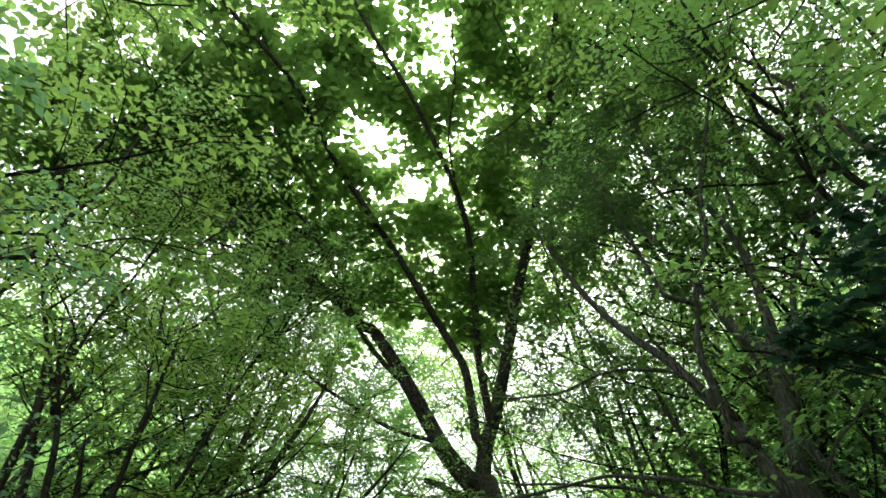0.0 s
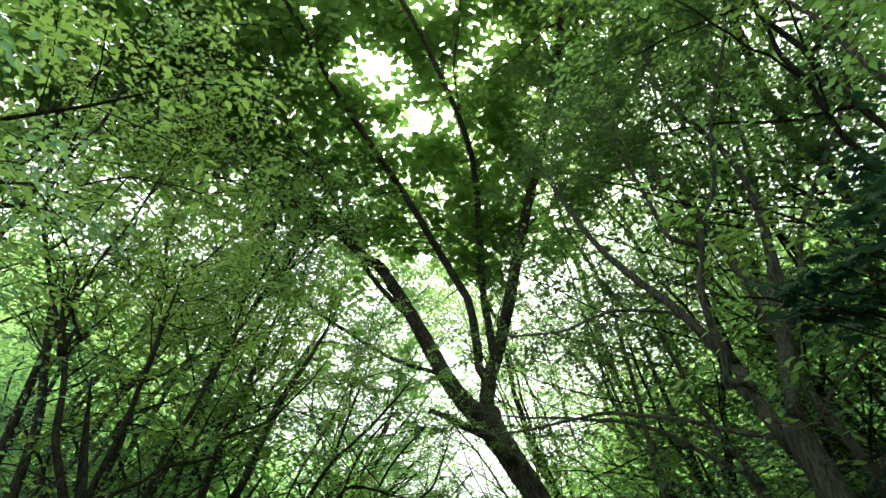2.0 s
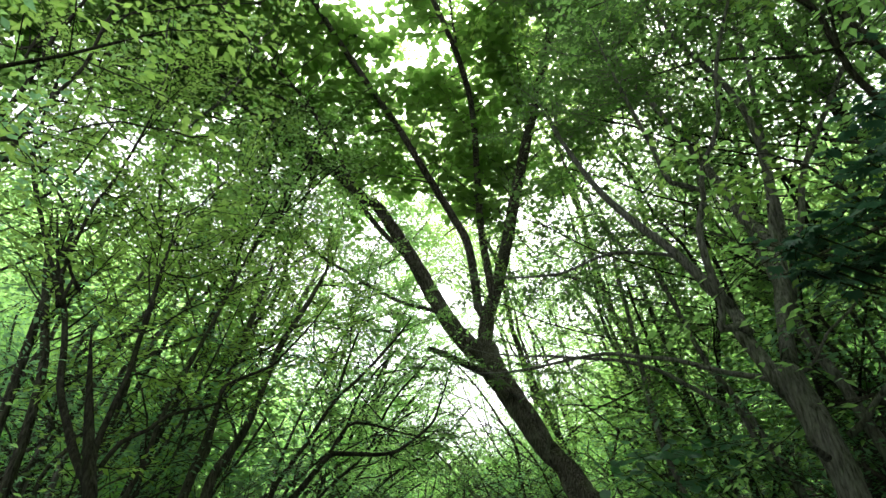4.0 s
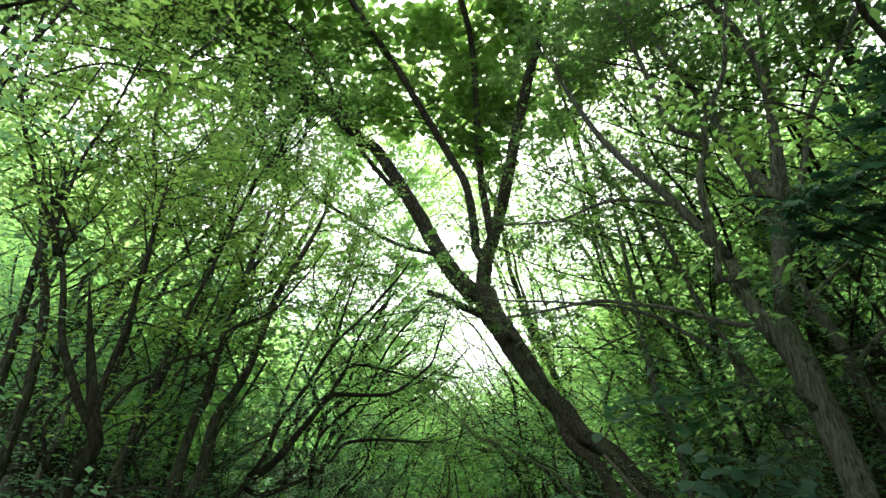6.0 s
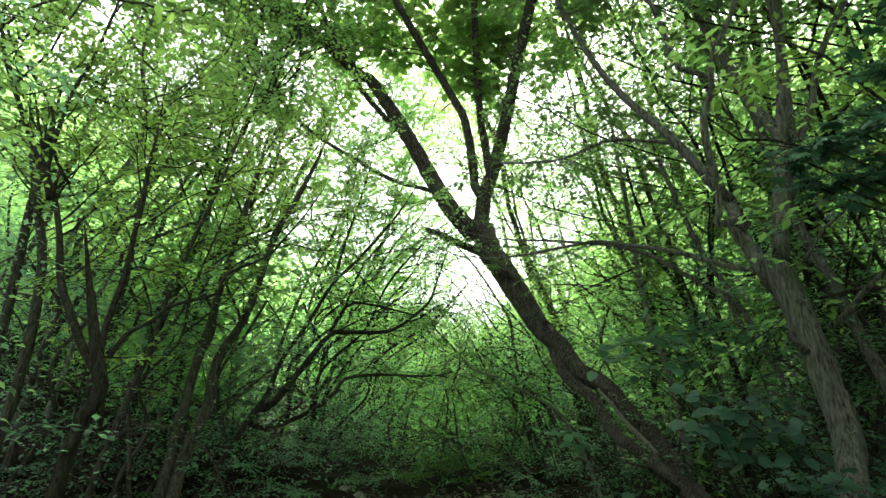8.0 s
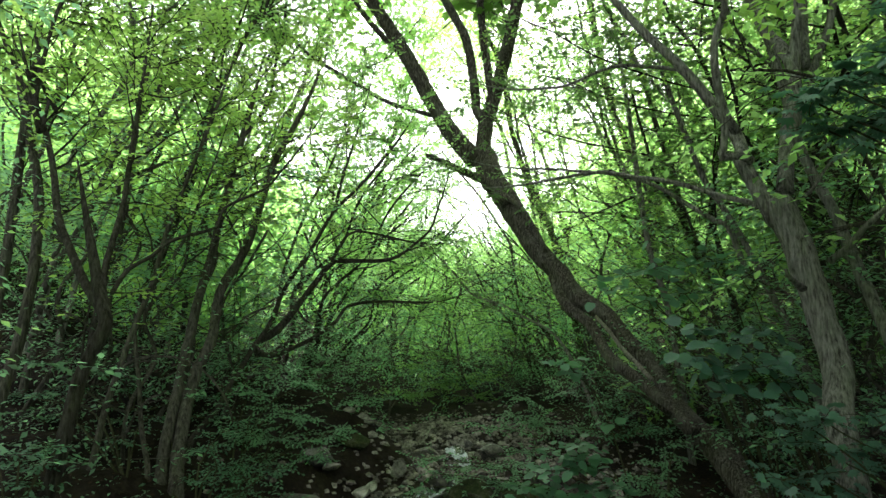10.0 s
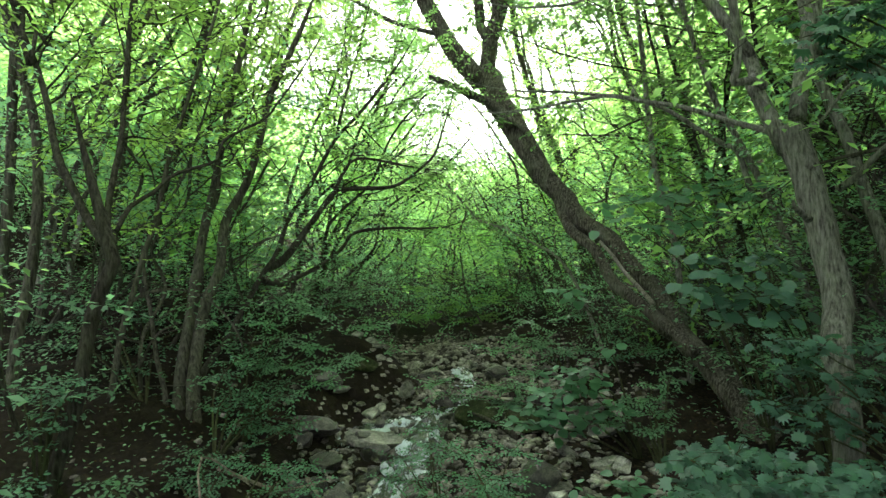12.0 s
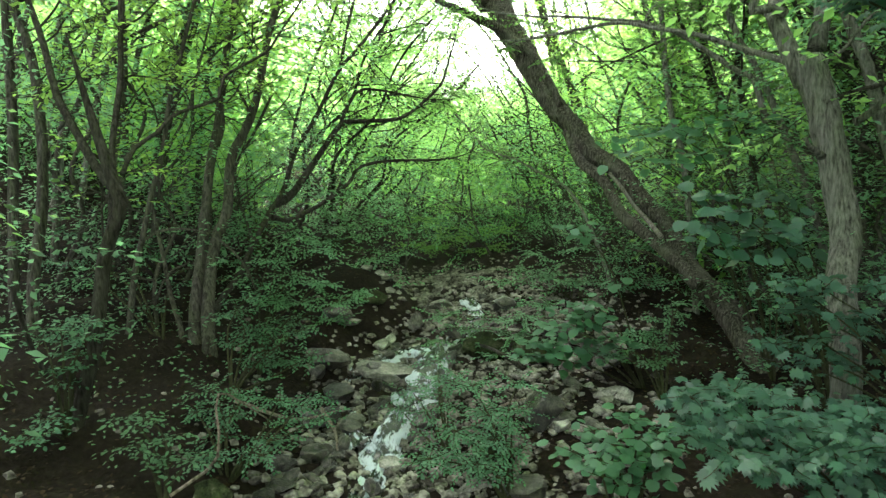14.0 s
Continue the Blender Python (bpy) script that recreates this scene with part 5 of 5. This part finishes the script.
# ---- stones of the stream bed ----
def stone_mesh(seed, mat, flat=0.6, name="stone", fine=2):
    rng = np.random.default_rng(seed)
    bm = bmesh.new()
    bmesh.ops.create_icosphere(bm, subdivisions=fine, radius=0.5)
    cuts = [(unit(rng.normal(0, 1, 3)), rng.uniform(0.20, 0.38)) for k in range(13)]
    for v in bm.verts:
        p = np.array(v.co)
        for n, d in cuts:
            over = p.dot(n) - d
            if over > 0:
                p = p - n * over * 0.95
        p = p * (1 + 0.16 * noise.noise(Vector(p * 2.5) + Vector((seed, 0, 0))) + 0.05 * noise.noise(Vector(p * 9) + Vector((0, seed, 0))))
        v.co = Vector((p[0] * 1.25, p[1], p[2] * flat))
    me = bpy.data.meshes.new(name)
    bm.to_mesh(me)
    bm.free()
    me.materials.append(mat)
    if fine > 2:
        me.shade_smooth()
        me.set_sharp_from_angle(angle=radians(24))
    return me


DRY = [stone_mesh(s, STONE, f) for s, f in ((1, 0.55), (2, 0.7), (3, 0.5), (4, 0.8), (5, 0.6))]
WET = [stone_mesh(s, WET_STONE, f) for s, f in ((11, 0.6), (12, 0.75), (13, 0.55), (14, 0.85))]
MOSSY = [stone_mesh(s, MOSS_STONE, f, fine=4) for s, f in ((21, 0.7), (22, 0.85))]
BIG_DRY = [stone_mesh(s, STONE, f, fine=4) for s, f in ((31, 0.5), (32, 0.65), (33, 0.42), (34, 0.7), (35, 0.6))]
BIG_WET = [stone_mesh(s, WET_STONE, f, fine=4) for s, f in ((41, 0.6), (42, 0.7), (43, 0.5), (44, 0.75))]


def stone(me, x, y, size, turn, label, group, sink=0.3, tilt=(0, 0)):
    ob = new("boulder" if size > 0.3 else "stone", me)
    low = min(v.co.z for v in me.vertices) * size
    ob.matrix_basis = pose(x, y, float(ground_z(x, y)) - low - size * sink * 0.5, tilt[0], tilt[1], turn) @ Matrix.Scale(size, 4)
    return tagged(ob, label, "stone", group)


rs = np.random.default_rng(55)
# chosen boulders: x, y, size, kind
BOULDERS = [(-0.58, 5.8, 0.62, BIG_DRY[2]), (-0.95, 5.15, 0.34, BIG_WET[0]), (-1.0, 4.75, 0.30, BIG_WET[1]), (-0.72, 5.75, 0.26, BIG_WET[3]), (-1.15, 5.6, 0.42, BIG_WET[1]), (-0.42, 4.25, 0.26, BIG_DRY[0]), (-0.22, 4.55, 0.20, BIG_WET[2]),
            (-0.95, 4.2, 0.26, BIG_WET[0]), (-1.05, 3.75, 0.28, BIG_WET[2]), (-0.85, 3.55, 0.20, BIG_WET[3]), (-1.3, 3.25, 0.34, MOSSY[0]), (0.55, 3.7, 0.32, BIG_WET[0]),
            (0.35, 4.2, 0.4, MOSSY[0]), (0.75, 4.5, 0.42, BIG_WET[3]), (1.35, 4.9, 0.3, BIG_DRY[1]), (1.5, 5.6, 0.42, BIG_WET[2]), (0.4, 6.2, 0.42, MOSSY[1]), (0.85, 6.0, 0.5, MOSSY[0]), (1.2, 6.4, 0.4, BIG_WET[1]), (0.1, 6.9, 0.35, BIG_WET[0]),
            (0.75, 7.9, 0.4, BIG_WET[1]), (-0.1, 8.2, 0.4, BIG_DRY[0]), (-0.9, 7.0, 0.4, MOSSY[0]), (0.95, 3.2, 0.3, BIG_WET[0]), (1.3, 2.7, 0.3, BIG_DRY[3]), (0.7, 2.7, 0.3, BIG_WET[3]), (1.25, 3.9, 0.25, BIG_DRY[4]), (-1.2, 6.4, 0.45, BIG_WET[2])]
for x, y, size, me in BOULDERS:
    wet, moss = me in BIG_WET, me in MOSSY
    stone(me, x, y, size, rs.uniform(0, 360), "mossy boulder on the stream bank" if moss else "dark wet boulder in the stream bed" if wet else "pale grey boulder in the stream bed", "boulders of the stream", 0.25, (rs.normal(0, 6), rs.normal(0, 6)))
for k in range(115):
    y = 2.4 + 6.6 * rs.random() ** 0.9
    side = rs.random()
    off = -rs.uniform(0.1, 0.75) if side < 0.35 else rs.uniform(0.15, 1.9)
    x = float(stream_x(y)) + off
    wet = abs(off) < 0.55 or (off < 0 and rs.random() < 0.7)
    size = 0.06 + 0.16 * rs.random() ** 1.8
    stone((WET if wet else DRY)[rs.integers(4)], x, y, size, rs.uniform(0, 360), "dark wet stone in the stream bed" if wet else "pale dry stone of the stream bed", "stones of the stream bed", 0.3, (rs.normal(0, 12), rs.normal(0, 12)))

# dry stones washed up along the right bank and on the bar up the stream
for k in range(64):
    if k % 4:
        y = rs.uniform(4.1, 6.4)
        x = rs.uniform(0.75, 1.15) + 0.28 * (y - 4.0) + rs.normal(0, 0.12)
    else:
        x, y = rs.uniform(-1.15, -0.3), rs.uniform(6.2, 8.0)
    size = 0.08 + 0.17 * rs.random() ** 1.8
    stone((BIG_DRY if size > 0.16 else DRY)[rs.integers(5)], x, y, size, rs.uniform(0, 360), "pale dry stone of the stream bed", "stones of the stream bed", 0.15, (rs.normal(0, 12), rs.normal(0, 12)))

# stones that pinch the running water
for k in range(150):
    y = 3.0 + 3.4 * rs.random()
    x = float(np.interp(y, [3.0, 3.5, 4.0, 4.6, 5.4, 6.2], [-0.8, -0.68, -0.58, -0.42, -0.20, -0.11])) + (rs.uniform(0.10, 0.26) if rs.random() < 0.3 else -rs.uniform(0.10, 0.55))
    stone(WET[rs.integers(4)], x, y, 0.06 + 0.15 * rs.random() ** 1.6, rs.uniform(0, 360), "dark wet stone in the stream bed", "stones of the stream bed", 0.15, (rs.normal(0, 14), rs.normal(0, 14)))

# the many middling stones that pave the bed
few = [np.array([v.co for v in stone_mesh(60 + k, STONE, 0.6, fine=1).vertices]) for k in range(6)]
few_faces = [tuple(p.vertices) for p in stone_mesh(60, STONE, 0.6, fine=1).polygons]
cv, cf, cw = [], [], 0
for k in range(4000):
    y = 2.2 + 8.0 * rs.random() ** 0.9
    off = max(rs.normal(0.55, 0.9), -0.25 - rs.random() * 0.45)
    x = float(stream_x(y)) + off
    size = 0.03 + 0.12 * rs.random() ** 1.7
    a = rs.uniform(0, 6.28)
    c, s_ = math.cos(a), math.sin(a)
    t = few[k % 6] * size
    cv.append(np.stack([t[:, 0] * c - t[:, 1] * s_, t[:, 0] * s_ + t[:, 1] * c, t[:, 2]], 1) + np.array([x, y, float(ground_z(x, y)) + size * 0.12]))
    cf.extend([tuple(i + cw for i in f) for f in few_faces])
    cw += len(t)
cobbles = bpy.data.meshes.new("cobbles")
cobbles.from_pydata(np.vstack(cv), [], cf)
cobbles.materials.append(GRAVEL)
tagged(new("cobbles", cobbles), "grey-brown cobbles crowding the stream bed", "stones", kind="stuff")

# dead leaves on the banks
litter_rng = np.random.default_rng(19)
ln = 15000
lx = np.concatenate([litter_rng.uniform(-5.5, -0.9, ln // 3), litter_rng.uniform(0.6, 4.5, ln - ln // 3)])
ly = litter_rng.uniform(2.0, 9.0, ln)
litter = Leaves()
litter.add(np.stack([lx, ly, ground_z(lx, ly) + 0.012], 1), np.concatenate([litter_rng.normal(0, 1, (ln, 2)), litter_rng.normal(0, 0.15, (ln, 1))], 1), np.array([0, 0, 1.0]) + litter_rng.normal(0, 0.35, (ln, 3)), litter_rng.uniform(0.018, 0.045, ln))
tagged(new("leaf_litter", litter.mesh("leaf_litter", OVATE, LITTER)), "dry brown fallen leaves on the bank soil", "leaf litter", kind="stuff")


def fallen_branch(pts, r0, mat, seed, label):
    rng = np.random.default_rng(seed)
    base = np.array([pts[0][0], pts[0][1], float(ground_z(pts[0][0], pts[0][1]))])
    rel = [(x - base[0], y - base[1], float(ground_z(x, y)) + h - base[2]) for x, y, h in pts]
    path, radii, me = limb_mesh("fallen_branch", rel, r0, r0 * 0.4, mat, rng, 7, 0.06)
    ob = new("fallen_branch", me)
    ob.location = base
    return tagged(ob, label, "branch", "fallen branches")


for pts, r0, mat, label in (
        ([(-1.05, 4.9, 0.02), (-0.98, 4.65, 0.16), (-0.86, 4.5, 0.10), (-0.80, 4.3, 0.04)], 0.022, DEADWOOD, "pale bent driftwood lying on wet stones"),
        ([(-1.5, 4.2, 0.05), (-1.15, 4.45, 0.12), (-0.85, 4.75, 0.16)], 0.016, DEADWOOD, "thin fallen branch across the bank edge"),
        ([(1.2, 5.9, 0.25), (1.55, 5.6, 0.16), (1.95, 5.2, 0.05)], 0.03, BARK_DARK, "dark fallen branch against the eroded bank"),
        ([(0.75, 5.6, 0.06), (0.45, 5.9, 0.18), (0.2, 6.3, 0.12)], 0.028, BARK_DARK, "dark log lying among the boulders"),
        ([(0.2, 4.6, 0.05), (0.55, 4.75, 0.10), (0.95, 4.7, 0.05)], 0.014, DEADWOOD, "dry stick on the stream stones"),
        ([(1.15, 3.0, 0.05), (1.22, 3.3, 0.16), (1.2, 3.6, 0.08)], 0.012, DEADWOOD, "dry stick leaning on a boulder"),
        ([(-1.35, 2.9, 0.25), (-1.2, 3.15, 0.45), (-1.28, 3.4, 0.6), (-1.1, 3.7, 0.5)], 0.010, DEADWOOD, "bare curved twig over the bank hollow")):
    fallen_branch(pts, r0, mat, int(abs(pts[0][0] * 100)), label)

# gravel between the stones
verts, faces = [], []
cube = np.array([(-1, -1, -1), (1, -1, -1), (1, 1, -1), (-1, 1, -1), (-0.7, -0.7, 1), (0.7, -0.7, 1), (0.7, 0.7, 1), (-0.7, 0.7, 1)]) * 0.5
cube_faces = [(0, 3, 2, 1), (4, 5, 6, 7), (0, 1, 5, 4), (1, 2, 6, 5), (2, 3, 7, 6), (3, 0, 4, 7)]
for k in range(2600):
    y = 1.8 + 9.5 * rs.random() ** 1.2
    x = float(stream_x(y)) + rs.normal(0.35, 0.75)
    size = rs.uniform(0.015, 0.055)
    a = rs.uniform(0, 6.28)
    c, s_ = math.cos(a), math.sin(a)
    q = (cube + rs.normal(0, 0.12, cube.shape)) * np.array([size * 1.3, size, size * 0.6])
    q = np.stack([q[:, 0] * c - q[:, 1] * s_, q[:, 0] * s_ + q[:, 1] * c, q[:, 2]], 1) + np.array([x, y, float(ground_z(x, y)) + size * 0.15])
    verts.append(q)
    faces.extend([tuple(i + 8 * k for i in f) for f in cube_faces])
gravel = bpy.data.meshes.new("gravel")
gravel.from_pydata(np.vstack(verts), [], faces)
gravel.materials.append(GRAVEL)
tagged(new("gravel", gravel), "loose grey gravel between the stream stones", "gravel", kind="stuff")


# ---- water: a small stream that steps down between the stones ----
def water_strip(name, label, knots, width, falls, seed, lift=0.0):
    """Running water along a few knots (x, y), from top to bottom; falls: (y, height) of each step."""
    rng = np.random.default_rng(seed)
    path = smooth_path([(x, y, 0) for x, y in knots], 0.025)
    n, across = len(path), 25
    tan = unit(np.gradient(path, axis=0))
    side = np.stack([tan[:, 1], -tan[:, 0], np.zeros(n)], 1)
    u = np.linspace(-0.5, 0.5, across)
    wide = np.linspace(width[0], width[1], n) * np.clip(1 + 0.35 * noise_line(n, rng), 0.5, 1.5)
    v = path[:, None] + side[:, None] * (u[None, :, None] * wide[:, None, None])
    y = v[:, :, 1] + 0.10 * np.sin(v[:, :, 0] * 9 + seed) + 0.05 * np.sin(v[:, :, 0] * 23)
    total = sum(h for _, h in falls)
    low, high = path[:, 1].min(), path[:, 1].max()
    bed = stream_z(np.array([low, high]))
    z = bed[0] + lift + (bed[1] - bed[0] - total) * (y - low) / (high - low)
    for at, h in falls:
        z = z + h / (1 + np.exp(-(y - at) / 0.035))
    rough = rng.normal(0, 0.006, (n, across))
    v[:, :, 2] = z + 0.008 * np.sin(v[:, :, 0] * 37 + v[:, :, 1] * 29) + rough - 0.10 * (np.abs(u) * 2) ** 4
    i = (np.arange(n - 1)[:, None] * across + np.arange(across - 1)[None]).ravel()
    me = bpy.data.meshes.new(name)
    me.from_pydata(v.reshape(-1, 3), [], np.stack([i, i + 1, i + across + 1, i + across], 1).tolist())
    me.materials.append(WATER)
    me.shade_smooth()
    return tagged(new(name, me), label, "water", kind="structure")


water_strip("water", "clear shallow stream breaking white over the stones", [(-0.10, 6.5), (-0.12, 6.0), (-0.16, 5.6), (-0.22, 5.3), (-0.32, 4.9), (-0.42, 4.6), (-0.50, 4.3), (-0.58, 4.0), (-0.66, 3.6), (-0.75, 3.2), (-0.85, 2.4), (-0.9, 1.0)], (0.30, 0.50), [(5.55, 0.03), (5.2, 0.05), (4.85, 0.04), (4.5, 0.07), (4.25, 0.05), (4.0, 0.05), (3.6, 0.03)], 5, -0.02)
water_strip("water_branch", "narrow white rill of water round a flat boulder", [(-0.25, 6.45), (-0.58, 6.25), (-0.88, 5.85), (-0.92, 5.3), (-0.84, 4.85), (-0.60, 4.4)], (0.24, 0.28), [(5.75, 0.05), (5.25, 0.05), (4.8, 0.03)], 6, -0.03)
water_strip("water_upper", "upper stream falling white among dark stones", [(0.24, 8.4), (0.31, 8.0), (0.33, 7.6), (0.24, 7.2), (0.05, 6.8), (-0.08, 6.45)], (0.30, 0.30), [(7.85, 0.06), (7.6, 0.05), (7.1, 0.03)], 7, -0.03)
